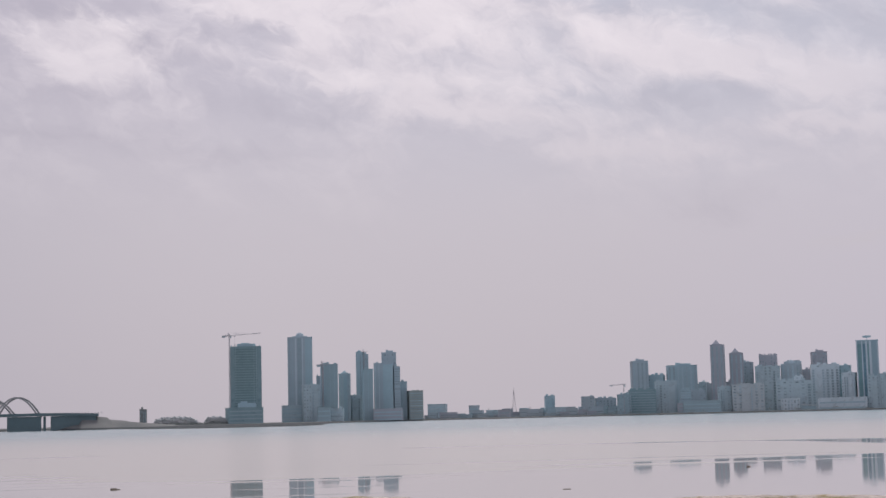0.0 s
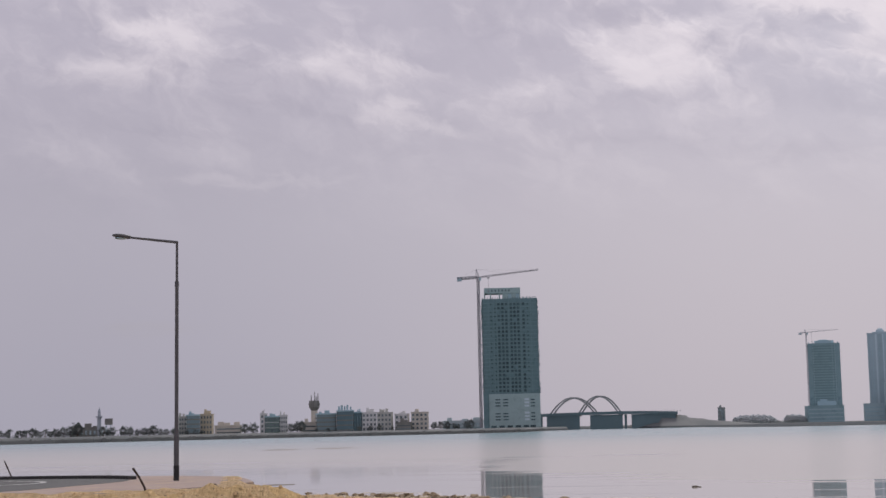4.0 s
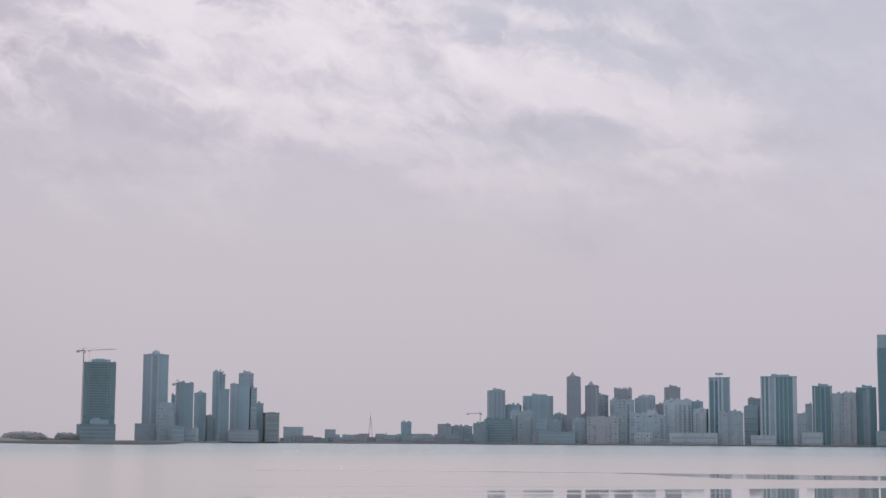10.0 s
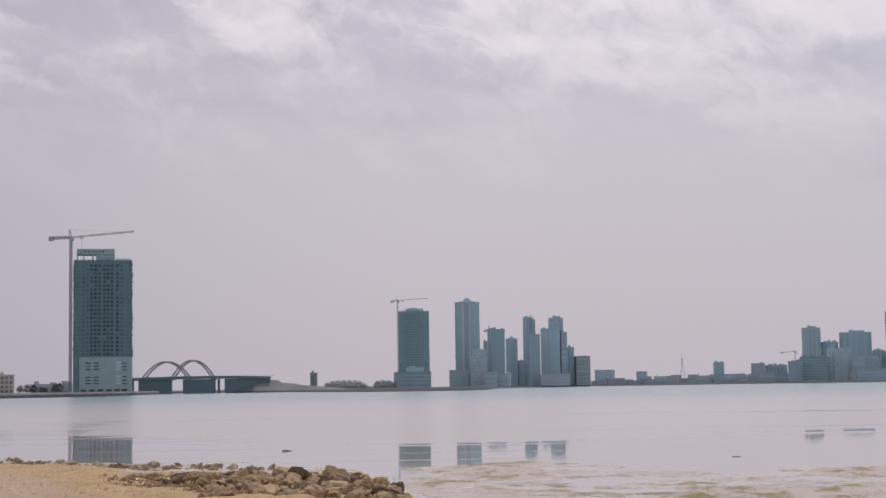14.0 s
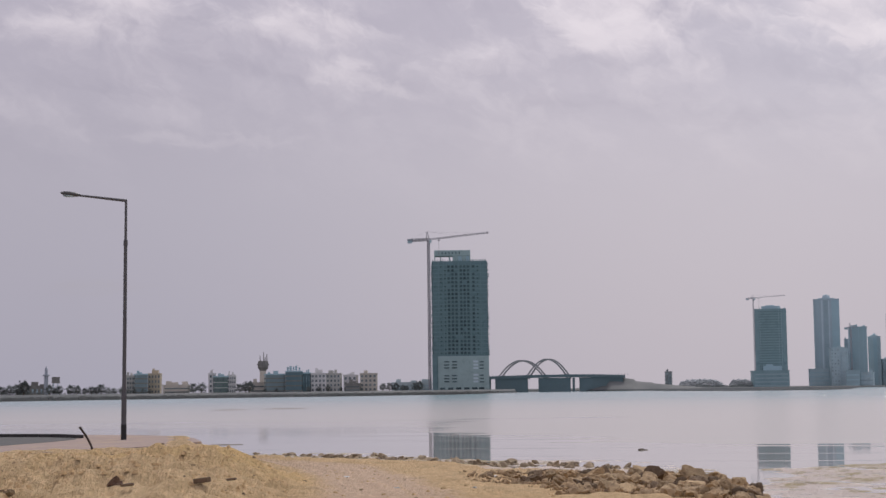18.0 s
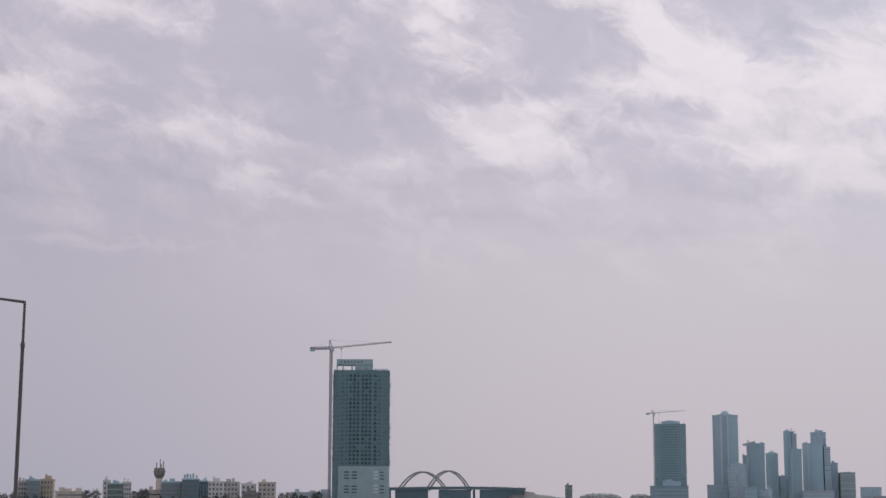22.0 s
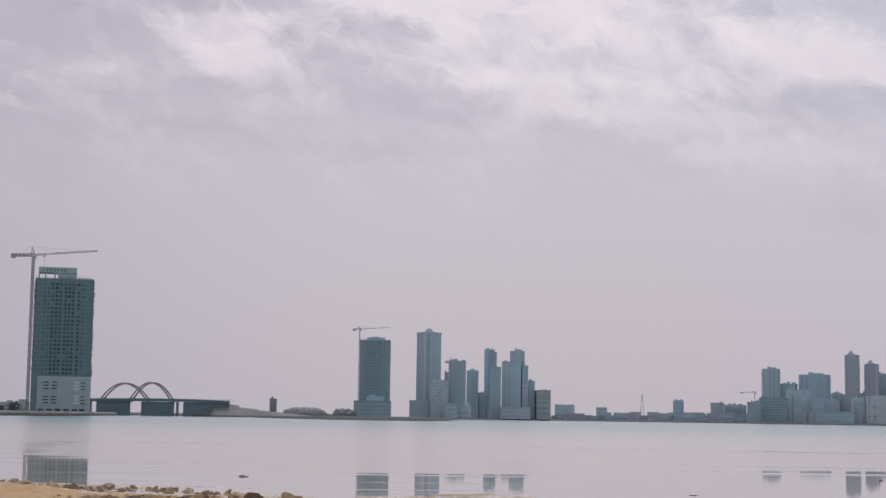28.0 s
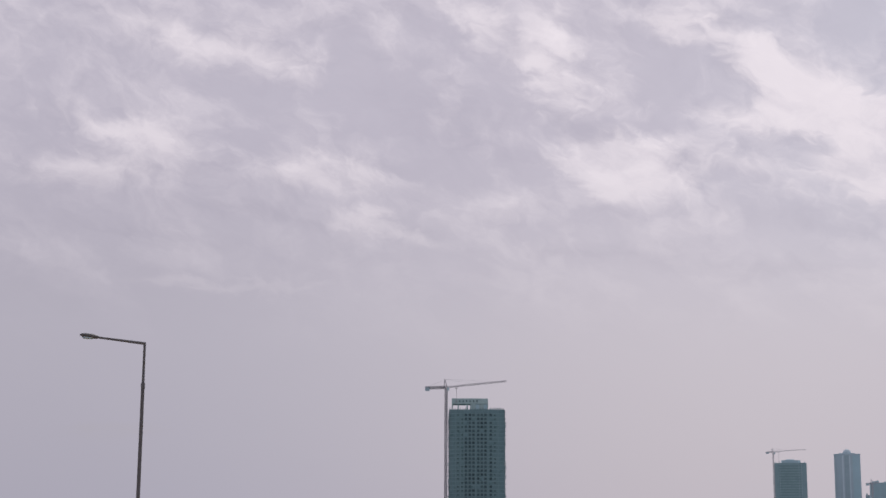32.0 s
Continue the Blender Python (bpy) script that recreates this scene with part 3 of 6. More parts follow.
# ---------------------------------------------------------------- ground and sea
def lattice_noise(x, y, cell, seed):
    """Smooth value noise on numpy arrays."""
    table = np.random.RandomState(seed).rand(64, 64)
    x, y = x / cell, y / cell
    i, j = np.floor(x).astype(int), np.floor(y).astype(int)
    u, v = x - i, y - j
    u, v = u * u * (3 - 2 * u), v * v * (3 - 2 * v)
    a, b = table[i % 64, j % 64], table[(i + 1) % 64, j % 64]
    c, d = table[i % 64, (j + 1) % 64], table[(i + 1) % 64, (j + 1) % 64]
    return (a * (1 - u) + b * u) * (1 - v) + (c * (1 - u) + d * u) * v


def rough(x, y, cell, seed, octaves=4):
    total, gain = 0.0, 0.5
    for k in range(octaves):
        total = total + gain * lattice_noise(x + 13.7 * k, y - 7.1 * k, cell / 2 ** k, seed + k)
        gain *= 0.5
    return total / (1 - 0.5 ** octaves) - 0.5


def soft(v, a, b):
    t = np.clip((v - a) / (b - a), 0, 1)
    return t * t * (3 - 2 * t)


def bump(x, y, cx, cy, rx, ry, turn=0.0):
    """A smooth mound of height 1."""
    c, s = math.cos(radians(turn)), math.sin(radians(turn))
    u, v = (x - cx) * c + (y - cy) * s, -(x - cx) * s + (y - cy) * c
    return np.exp(-((u / rx) ** 2 + (v / ry) ** 2))


def shore(bearing):
    """Distance of the near water's edge."""
    return np.interp(bearing, SHORE_BEARING, SHORE_DISTANCE)


def far_shore(bearing):
    return np.interp(bearing, FAR_BEARING, FAR_DISTANCE)


def ground_level(x, y):
    """Height of the ground sheet: beach, tidal flats, sea bed, far shores."""
    r = np.hypot(x, y)
    b = np.degrees(np.arctan2(x, y))
    wild = rough(x, y, 9.0, 11)
    small = rough(x, y, 1.6, 31)
    inland = shore(b) + wild * 5.0 - r
    low = soft(b, -20.4, -16.6)
    z = -0.35 + 0.35 * soft(inland, -8, 0) + 0.5 * soft(inland, 0, 18) + (0.92 - 0.50 * low) * soft(inland, 14, 42) + 0.5 * low * soft(r, 30, 12)
    # raised plot of the paved turning place
    limit = np.interp(b, (-34, -25, -22.5, -21, -20.2), (74.5, 71.5, 69.5, 66.6, 63.2))
    plot = soft(b, -19.2, -20.6) * soft(r, limit + 4, limit + 0.5) * soft(r, 40, 46.5)
    z = z * (1 - plot) + 1.40 * plot
    # sand drifted over the edges of the paving
    drift = np.maximum(soft(b, -21.7, -20.3), soft(r, 53.5, 49.5)) * soft(b, -19.0, -20.0) * soft(r, limit + 3, limit) * soft(r, 40, 46.5)
    z = z + drift * (0.085 + 0.18 * small + 0.2 * rough(x, y, 0.5, 73, 2))
    # mounds of sand and the track between them
    mound = 0.2 * bump(x, y, -16.0, 42.0, 3.2, 4.0) + 0.24 * bump(x, y, -13.4, 37.0, 1.9, 4.5, 15) + 0.22 * bump(x, y, -19.4, 35.0, 2.6, 3.0)
    mound = mound + 0.18 * bump(x, y, -16.0, 33.0, 2.6, 2.0)
    mound = mound - 0.28 * soft(b, -24.0, -27.5) * soft(r, 50, 44)
    sand = soft(inland, -1.0, 4.0)
    furrow = rough(x * 0.8 + y * 0.5, y * 1.7 - x * 1.5, 1.1, 83, 3) * 0.34 * soft(b, -17, -19)
    z = z + mound * (1 - plot)
    line = b + 13.3 + (r - 38) * 0.1 + 0.02 * np.maximum(r - 55, 0) ** 2
    track = np.exp(-(line / 1.7) ** 2) * soft(r, 74, 64)
    z = z - 0.12 * track + 0.06 * np.exp(-(line / 0.4) ** 2) * soft(r, 74, 64)
    z = z + sand * (1 - plot) * (small * 0.3 + furrow * 1.9 + rough(x, y, 0.45, 71, 2) * (0.15 + 0.24 * soft(b, -15, -18)) + wild * 0.2) * (1 - 0.7 * track)
    z = 1.45 + (z - 1.45) * soft(r, 8, 24)
    # tidal flats, barely above the water, in streaks across the view
    streak = 0.7 * rough(x * 0.4, y, 2.4, 51) + 1.1 * rough(x * 0.45, y, 1.0, 61) + 0.5 * rough(x * 0.7, y * 1.2, 0.6, 65, 2)
    edge = np.interp(b, FLAT_BEARING, FLAT_DISTANCE) + 3.0 * wild
    flats = soft(b, -3.5, 1.0) * soft(r, edge + 5, edge - 2)
    near = -0.004 + 0.24 * streak + 0.03 * soft(r, edge - 6, edge - 20) + 0.035 * soft(b, 12, 19)
    z = np.where((inland < 0) & (r > 24), z * (1 - flats) + near * flats, z)
    # thin bars of mud and weed along the near waterline
    fringe = soft(inland, -13, -3) * soft(inland, 2.0, 0.0) * soft(b, -19.6, -18.8) * soft(b, 0.5, -2.5)
    z = z * (1 - fringe) + (-0.018 + 0.24 * streak) * fringe
    # far shores
    f = far_shore(b)
    rise = np.where(b < -3.6, 3.0, 2.0)
    spit = (b > -4.2) & (b < 3.7)
    far = -1.2 + (np.where(spit, 0.7, rise) + 1.2) * soft(r, f - 4, f + 7) + np.where(spit, rise - 0.7, 0.0) * soft(r, 1800, 1960) + rough(x, y, 70.0, 91) * 0.4
    ridge = 10.5 * soft(b, -6.4, -5.3) * np.clip((-1.7 - b) / 3.3, 0, 1) * soft(r, 1480, 1515)
    return np.where(r > 600, far + ridge, np.where(r > 120, np.minimum(z, -0.5), z))


def sheet_mesh(name, bearings, radii, level, mat):
    """A closed polar sheet round the viewer."""
    b, r = np.meshgrid(np.radians(bearings), radii, indexing="ij")
    x, y = r * np.sin(b), r * np.cos(b) - 1.5
    z = level(x, y)
    n, m = b.shape
    verts = np.stack([x, y, z], -1).reshape(-1, 3)
    i, j = np.meshgrid(np.arange(n), np.arange(m - 1), indexing="ij")
    k = (i + 1) % n
    faces = np.stack([i * m + j, i * m + j + 1, k * m + j + 1, k * m + j], -1).reshape(-1, 4)
    me = bpy.data.meshes.new(name)
    me.vertices.add(len(verts))
    me.vertices.foreach_set("co", verts.ravel())
    me.loops.add(faces.size)
    me.loops.foreach_set("vertex_index", faces.ravel())
    me.polygons.add(len(faces))
    me.polygons.foreach_set("loop_start", np.arange(len(faces)) * 4)
    me.polygons.foreach_set("use_smooth", np.ones(len(faces), bool))
    me.update(calc_edges=True)
    me.validate()
    me.materials.append(mat)
    return new(name, me)


def ground_material():
    """Dry sand, paler packed track, wet edge, algae on the flats, dull earth on the far shores."""
    m = bpy.data.materials.new("beach_sand")
    m.use_nodes = True
    n = Graph(m.node_tree)
    where = n.node("ShaderNodeTexCoord").outputs["Object"]
    x, y, z = n.split(where)
    r = n.vec("LENGTH", n.xyz(x, y, 0.0))
    b = n.math("MULTIPLY", n.math("ARCTAN2", x, y), 57.2958)
    coarse, mid, grain = n.noise(where, 0.12, 4.0), n.noise(where, 0.9, 5.0, 0.6), n.noise(where, 9.0, 4.0, 0.7)
    sand = n.mix(n.ramp(coarse, 0.35, 0.7), SAND_A, SAND_B)
    sand = n.mix(n.ramp(mid, 0.46, 0.72, 0.0, 0.6), sand, SAND_C)
    line = n.math("ADD", n.math("ADD", b, 13.3), n.math("MULTIPLY", n.math("SUBTRACT", r, 38.0), 0.1))
    line = n.math("ADD", line, n.math("MULTIPLY", n.math("POWER", n.math("MAXIMUM", n.math("SUBTRACT", r, 55.0), 0.0), 2.0), 0.02))
    line = n.math("ADD", line, n.math("MULTIPLY", n.math("SUBTRACT", mid, 0.5), 0.9))
    track = n.math("MULTIPLY", n.ramp(n.math("MULTIPLY", n.math("ABSOLUTE", line), n.math("DIVIDE", r, 40.0)), 2.9, 1.5), n.ramp(r, 74.0, 62.0))
    gold = n.ramp(n.vec("DISTANCE", where, (-13.6, 39.5, 1.2)), 6.5, 2.5)
    sand = n.mix(n.math("MULTIPLY", gold, n.ramp(mid, 0.25, 0.6, 0.4, 0.95)), sand, SAND_GOLD)
    rut = n.noise(n.xyz(n.math("MULTIPLY", line, 2.0), n.math("MULTIPLY", r, 0.06), 0.0), 1.5, 4.0, 0.6)
    sand = n.mix(n.math("MULTIPLY", track, n.ramp(rut, 0.3, 0.5, 0.65, 0.95)), sand, SAND_TRACK)
    speck = n.noise(where, 5.0, 6.0, 0.75)
    scraped = n.noise(n.xyz(n.math("ADD", x, n.math("MULTIPLY", y, 0.22)), n.math("MULTIPLY", y, 0.13), 0.0), 5.5, 4.0, 0.65)
    dug = n.math("MULTIPLY", n.math("SUBTRACT", scraped, 0.5), n.ramp(b, -14.0, -18.0, 0.25, 1.0))
    sand = n.vec("MULTIPLY", sand, n.xyz(*(n.math("ADD", 1.0, n.math("MULTIPLY", dug, k)) for k in (0.75, 0.82, 0.95))))
    sand = n.vec("MULTIPLY", sand, n.xyz(*(n.math("ADD", 0.62, n.math("MULTIPLY", speck, k)) for k in (0.78, 0.77, 0.75))))
    pebble = n.ramp(n.noise(where, 3.0, 3.0, 0.8), 0.66, 0.72)
    sand = n.mix(n.math("MULTIPLY", pebble, 0.35), sand, (0.2, 0.15, 0.1))
    stretched = n.vec("MULTIPLY", where, (0.5, 0.42, 1.0))
    weed = n.ramp(n.math("ADD", n.noise(stretched, 1.5, 9.0, 0.8), n.math("MULTIPLY", n.math("SUBTRACT", coarse, 0.5), 0.6)), 0.495, 0.60)
    flat = n.mix(weed, FLAT_SAND, FLAT_WEED)
    flat = n.mix(n.math("MULTIPLY", n.ramp(n.noise(stretched, 4.0, 5.0, 0.7), 0.58, 0.7), 0.55), flat, (0.24, 0.19, 0.11))
    film = n.math("MULTIPLY", n.ramp(n.noise(stretched, 0.9, 6.0, 0.65), 0.5, 0.58), n.ramp(z, 0.16, 0.05))
    wet = n.ramp(z, 0.30, 0.12)
    colour = n.mix(wet, sand, flat)
    far = n.ramp(r, 300.0, 500.0)
    earth = n.mix(n.ramp(n.noise(where, 0.01, 4.0), 0.4, 0.6), (0.16, 0.17, 0.17), (0.22, 0.225, 0.22))
    earth = n.mix(n.ramp(z, 2.1, 1.2), earth, (0.065, 0.075, 0.08))
    colour = n.mix(far, colour, earth)
    p = n.node("ShaderNodeBsdfPrincipled")
    n.put(p.inputs["Base Color"], colour)
    damp = n.ramp(n.math("ADD", z, n.math("MULTIPLY", mid, 0.05)), 0.03, 0.14, 0.45, 0.95)
    n.put(p.inputs["Roughness"], n.math("SUBTRACT", damp, n.math("MULTIPLY", film, 0.3), clamp=True))
    p.inputs["Specular IOR Level"].default_value = 0.25
    q = n.node("ShaderNodeBump")
    q.inputs["Strength"].default_value, q.inputs["Distance"].default_value = 1.0, 0.2
    n.put(q.inputs["Height"], n.math("ADD", n.math("ADD", n.math("MULTIPLY", mid, 1.5), grain), n.math("MULTIPLY", dug, 2.0)))
    n.put(p.inputs["Normal"], q.outputs[0])
    n.put(n.node("ShaderNodeOutputMaterial").inputs[0], p.outputs[0])
    return m


def sea_material():
    """Calm shallows that mirror, and wind-ruffled water farther out, with a torn edge and stray calm slicks."""
    m = bpy.data.materials.new("shallow_sea")
    m.use_nodes = True
    n = Graph(m.node_tree)
    where = n.node("ShaderNodeTexCoord").outputs["Object"]
    x, y, z = n.split(where)
    wide = n.vec("MULTIPLY", where, (0.035, 1.0, 1.0))
    drift = n.noise(wide, 0.06, 6.0, 0.6)
    edge = n.math("ADD", n.math("ADD", CALM, n.math("MAXIMUM", n.math("MULTIPLY", n.math("ABSOLUTE", x), 0.35), n.math("MINIMUM", n.math("MULTIPLY", x, -1.05), 26.0))), n.math("MULTIPLY", n.math("SUBTRACT", drift, 0.5), 34.0))
    stripes = n.math("MULTIPLY", n.math("SUBTRACT", n.noise(wide, 0.4, 4.0, 0.65), 0.5), 42.0)
    ruffled = n.ramp(n.math("ADD", n.math("SUBTRACT", y, edge), stripes), n.ramp(x, -22.0, -31.0, 0.0, -30.0), n.ramp(x, -22.0, -31.0, 1.5, 70.0))
    r, way_out = n.vec("LENGTH", n.xyz(x, y, 0.0)), n.ramp(n.math("DIVIDE", x, y), 0.33, 0.44)
    middle = n.math("SUBTRACT", 173.0, n.math("MULTIPLY", way_out, 13.0))
    middle = n.math("ADD", middle, n.math("MULTIPLY", n.math("SUBTRACT", n.noise(wide, 0.2, 2.0), 0.5), 8.0))
    half = n.math("ADD", 2.0, n.math("MULTIPLY", way_out, 10.0))
    slick = n.ramp(n.math("SUBTRACT", half, n.math("ABSOLUTE", n.math("SUBTRACT", r, middle))), 0.0, 1.2)
    slick = n.math("MULTIPLY", slick, n.math("MAXIMUM", way_out, n.ramp(n.noise(where, 0.025, 3.0), 0.46, 0.52)))
    slick = n.math("MAXIMUM", slick, n.math("MULTIPLY", n.math("MULTIPLY", n.ramp(n.noise(wide, 0.22, 2.0), 0.66, 0.69), n.ramp(x, -22.0, -15.0)), n.ramp(y, 170.0, 130.0)))
    ruffled = n.math("MULTIPLY", ruffled, n.math("SUBTRACT", 1.0, n.math("MULTIPLY", slick, 0.8)))
    ripple = n.math("MULTIPLY", n.ramp(n.noise(wide, 0.5, 3.0, 0.6), 0.56, 0.6), 0.36)
    ruffled = n.math("MAXIMUM", ruffled, n.math("MULTIPLY", ripple, n.math("MULTIPLY", n.ramp(n.noise(where, 0.05, 3.0), 0.35, 0.5), n.ramp(x, 14.0, 4.0))))
    waves = n.math("ADD", n.noise(n.vec("MULTIPLY", where, (0.5, 1.0, 1.0)), 1.4, 4.0, 0.6), n.math("MULTIPLY", n.noise(where, 0.25, 3.0), 0.8))
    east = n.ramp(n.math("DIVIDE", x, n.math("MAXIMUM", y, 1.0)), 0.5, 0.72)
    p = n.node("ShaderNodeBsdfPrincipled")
    # bluish sky reflected by far ruffled water is put into the base by distance
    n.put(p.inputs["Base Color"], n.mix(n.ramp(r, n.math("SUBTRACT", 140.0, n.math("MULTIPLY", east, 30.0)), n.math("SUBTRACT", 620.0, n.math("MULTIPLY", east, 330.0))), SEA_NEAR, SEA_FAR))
    n.put(p.inputs["Roughness"], n.math("ADD", n.math("MULTIPLY", ruffled, SEA_ROUGH), 0.03))
    p.inputs["IOR"].default_value = 1.33
    n.put(p.inputs["Specular IOR Level"], n.math("SUBTRACT", n.ramp(r, 150.0, 620.0, 0.5, 0.34), n.math("MULTIPLY", east, n.ramp(r, 150.0, 300.0, 0.0, 0.13))))
    q = n.node("ShaderNodeBump")
    q.inputs["Distance"].default_value = 0.12
    n.put(q.inputs["Strength"], n.math("ADD", n.math("MULTIPLY", ruffled, 0.3), 0.006))
    n.put(q.inputs["Height"], waves)
    n.put(p.inputs["Normal"], q.outputs[0])
    n.put(n.node("ShaderNodeOutputMaterial").inputs[0], p.outputs[0])
    return m


view = np.concatenate([np.arange(-180, -34, 4.0), np.arange(-34, 44, 0.11), np.arange(44, 180, 4.0)])
rings = np.concatenate([[0.02, 4, 9, 14, 19, 23], np.arange(26, 96, 0.26), np.geomspace(97, 800, 22), np.arange(812, 1700, 7.0), np.arange(1710, 2420, 10.0), np.geomspace(2450, 4900, 14)])
ground = tagged(sheet_mesh("ground", view, rings, ground_level, ground_material()), "sandy beach, tidal flats and flat far shores", "ground", kind="structure")
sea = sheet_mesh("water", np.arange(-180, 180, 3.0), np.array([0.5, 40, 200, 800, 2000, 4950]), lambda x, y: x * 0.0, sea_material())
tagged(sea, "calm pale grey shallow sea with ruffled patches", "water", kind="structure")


def wavelets():
    """Wave crests of the ruffled water whose near faces lean enough to mirror the sun."""
    r = random.Random(17)
    bm = bmesh.new()
    to_sun = toward(SUN_BEARING, SUN_HEIGHT)
    for i in range(230):
        b = r.triangular(1.0, 23.0, 10.0)
        d = 190 * (3.6 ** r.random())
        x, y = d * math.sin(radians(b)), d * math.cos(radians(b))
        to_eye = (Vector((0, 0, 3.2)) - Vector((x, y, 0))).normalized()
        n = (to_sun + to_eye).normalized() + Vector((r.uniform(-0.05, 0.05), r.uniform(-0.05, 0.05), 0))
        side = n.cross(Vector((0, 0, 1))).normalized()
        down = n.cross(side).normalized()
        if down.z > 0:
            down = -down
        w, h = d * r.uniform(0.0001, 0.00018), d * r.uniform(0.00016, 0.00026)
        top = Vector((x, y, h * abs(down.z)))
        foot = top + down * h
        away = Vector((x, y, 0)).normalized() * h
        vs = [bm.verts.new(p) for p in (top - side * w, top + side * w, foot + side * w * 1.3, foot - side * w * 1.3, foot + away * 1.6 + side * w, foot + away * 1.6 - side * w)]
        bm.faces.new((vs[0], vs[1], vs[2], vs[3]))
        bm.faces.new((vs[1], vs[0], vs[5], vs[4]))
        bm.faces.new((vs[0], vs[3], vs[5]))
        bm.faces.new((vs[1], vs[4], vs[2]))
    ob = new("wavelets", mesh_of("wavelets", bm, "crest"))
    tagged(ob, "small wave crests glinting on ruffled water", "waves", kind="stuff")

wavelets()

# ---------------------------------------------------------------- tower in debris netting with a bare podium
def netted_tower():
    ob = thing("unfinished_tower", spot(-10.545, 1392, 2.4, 0), "unfinished high-rise wrapped in dark green netting above a pale podium", "tower")
    w, d, top, foot = 48.6, 40.0, 113.0, 30.0
    bm = bmesh.new()
    box(bm, 0, 0, (top + foot) / 2, w, d, top - foot)
    bmesh.ops.bevel(bm, geom=[e for e in bm.edges if abs(e.verts[0].co.z - e.verts[1].co.z) > 1], offset=1.0, segments=2, affect="EDGES")
    part("wall", bm, "net", ob)
    bm = bmesh.new()
    box(bm, 2.4, 0, foot / 2, 44.6, d + 0.6, foot)
    podium = part("podium", bm, "bare", ob, "bare pale concrete podium with slots")
    bm = bmesh.new()
    box(bm, -22.4, -1.0, foot / 2 + 1, 4.6, d, foot + 2)
    part("netting_strip", bm, "net", ob, "dark netting hanging down one edge")
    # windows of the netted floors, in three groups of columns
    rows, step = 23, (top - foot - 4.0) / 23
    me = cuboid("window", "opening", 2.0, 0.5, 2.1)
    for col in (-9.6, -6.2, -3.0, 1.2, 4.2, 7.4, 12.0):
        for i in range(rows):
            if rng.random() < 0.93:
                part("window", me, "", ob).location = (col, -d / 2 - 0.05, foot + 1.6 + i * step)
    me = cuboid("window", "opening", 1.1, 0.5, 1.1)
    for i in range(rows * 3):
        if i % 4:
            part("window", me, "", ob).location = ((15.6, -16.4, -12.8)[i % 3], -d / 2 - 0.05, foot + 1.9 + (i // 3) * step)
    me = cuboid("netting_seam", "net_fold", w - 0.6, 0.3, 0.6)
    for i in range(1, rows + 1):
        part("netting_seam", me, "", ob).location = (0, -d / 2 - 0.02, foot + i * step)
    me = cuboid("netting_fold", "net_fold", 0.5, 0.5, top - foot - 2)
    for x in (-18.5, -14.0, -11.2, -1.0, 9.6, 18.4):
        part("netting_fold", me, "", ob).location = (x, -d / 2 - 0.05, foot + 1)
    me = cuboid("window", "opening", 4.4, 0.4, 1.0)
    for px in (-12.2, -5.4):
        for pz in (24.5, 21.8, 19.2, 12.4, 9.8, 7.2):
            part("window", me, "", podium).location = (px, -d / 2 - 0.35, pz)
    me = cuboid("window", "white", 4.2, 0.4, 1.7)
    dark = cuboid("window", "opening", 3.6, 0.4, 1.0)
    for pz in (24.2, 21.4, 18.6, 12.6, 9.6, 6.8):
        part("window", me, "", podium).location = (13.0, -d / 2 - 0.35, pz)
        part("window", dark, "", podium).location = (18.2, -d / 2 - 0.35, pz)
    for i, px in enumerate((-16, -9, -2, 5, 12, 18)):
        part("doorway", cuboid("doorway", "opening", 4.6, 0.4, 1.8), "", podium).location = (px, -d / 2 - 0.35, 0.9)
    # roof storeys, set to one side, with the sky through their openings
    z = top
    for px, pw, pz, ph in ((-21.6, 0.9, 0, 8), (-16.4, 0.9, 0, 8), (-8.6, 1.2, 0, 8), (-3.5, 5.0, 0, 8), (4.0, 4.0, 0, 8), (9.2, 1.0, 0, 8)):
        bm = bmesh.new()
        box(bm, px, -d / 2 + 6, z + ph / 2 - 1, pw, 10, ph - 1.6)
        part("column", bm, "bare", ob)
    bm = bmesh.new()
    box(bm, -6.2, -d / 2 + 8, z + 7.2, 31.6, 15, 4.8)
    part("roof_slab", bm, "bare", ob)
    me = cuboid("window", "opening", 0.8, 0.4, 1.7)
    for i in range(6):
        part("window", me, "", ob).location = (-15.0 + i * 3.0, -d / 2 + 0.35, z + 6.4)
    bm = bmesh.new()
    box(bm, 3.0, -d / 2 + 8, z + 2.4, 13.0, 13, 4.4)
    part("plant_room", bm, "slate", ob)
    bm = bmesh.new()
    for i in range(9):
        box(bm, 11.0 + i * 1.35, -d / 2 + 0.6, z + 0.6 + 0.25 * (i % 2), 0.5, 0.4, 1.6)
    part("scaffold_edge", bm, "net", ob)
    for side in (-1, 1):
        bm = bmesh.new()
        for i in range(46):
            deep = rng.uniform(0.5, 1.6)
            box(bm, side * (w / 2 + deep / 2 - 0.35), -d / 2 + rng.uniform(1, 6), foot + 1.0 + i * (top - foot - 2) / 46, deep, 3.0, rng.uniform(0.7, 1.6))
        part("netting_edge", bm, "net", ob, "ragged edge of debris netting")
    bm = bmesh.new()
    for i in range(22):
        box(bm, -23.4 + i * 2.2, -d / 2 + 0.5, top + 0.5, 0.45, 0.4, rng.uniform(1.0, 2.4))
    part("scaffold_post", bm, "net", ob)
    bm = bmesh.new()
    for i in range(7):
        box(bm, -23.2, -d / 2 + 1, 20 + i * 13.0, 1.0, 1.6, 1.4)
    part("mast_tie", bm, "steel", ob)
    return ob


netted_tower()
tower_crane(-11.67, 1372, 131.0, 53.0, 18.5, 5.6, "grey tower crane standing beside the netted tower")


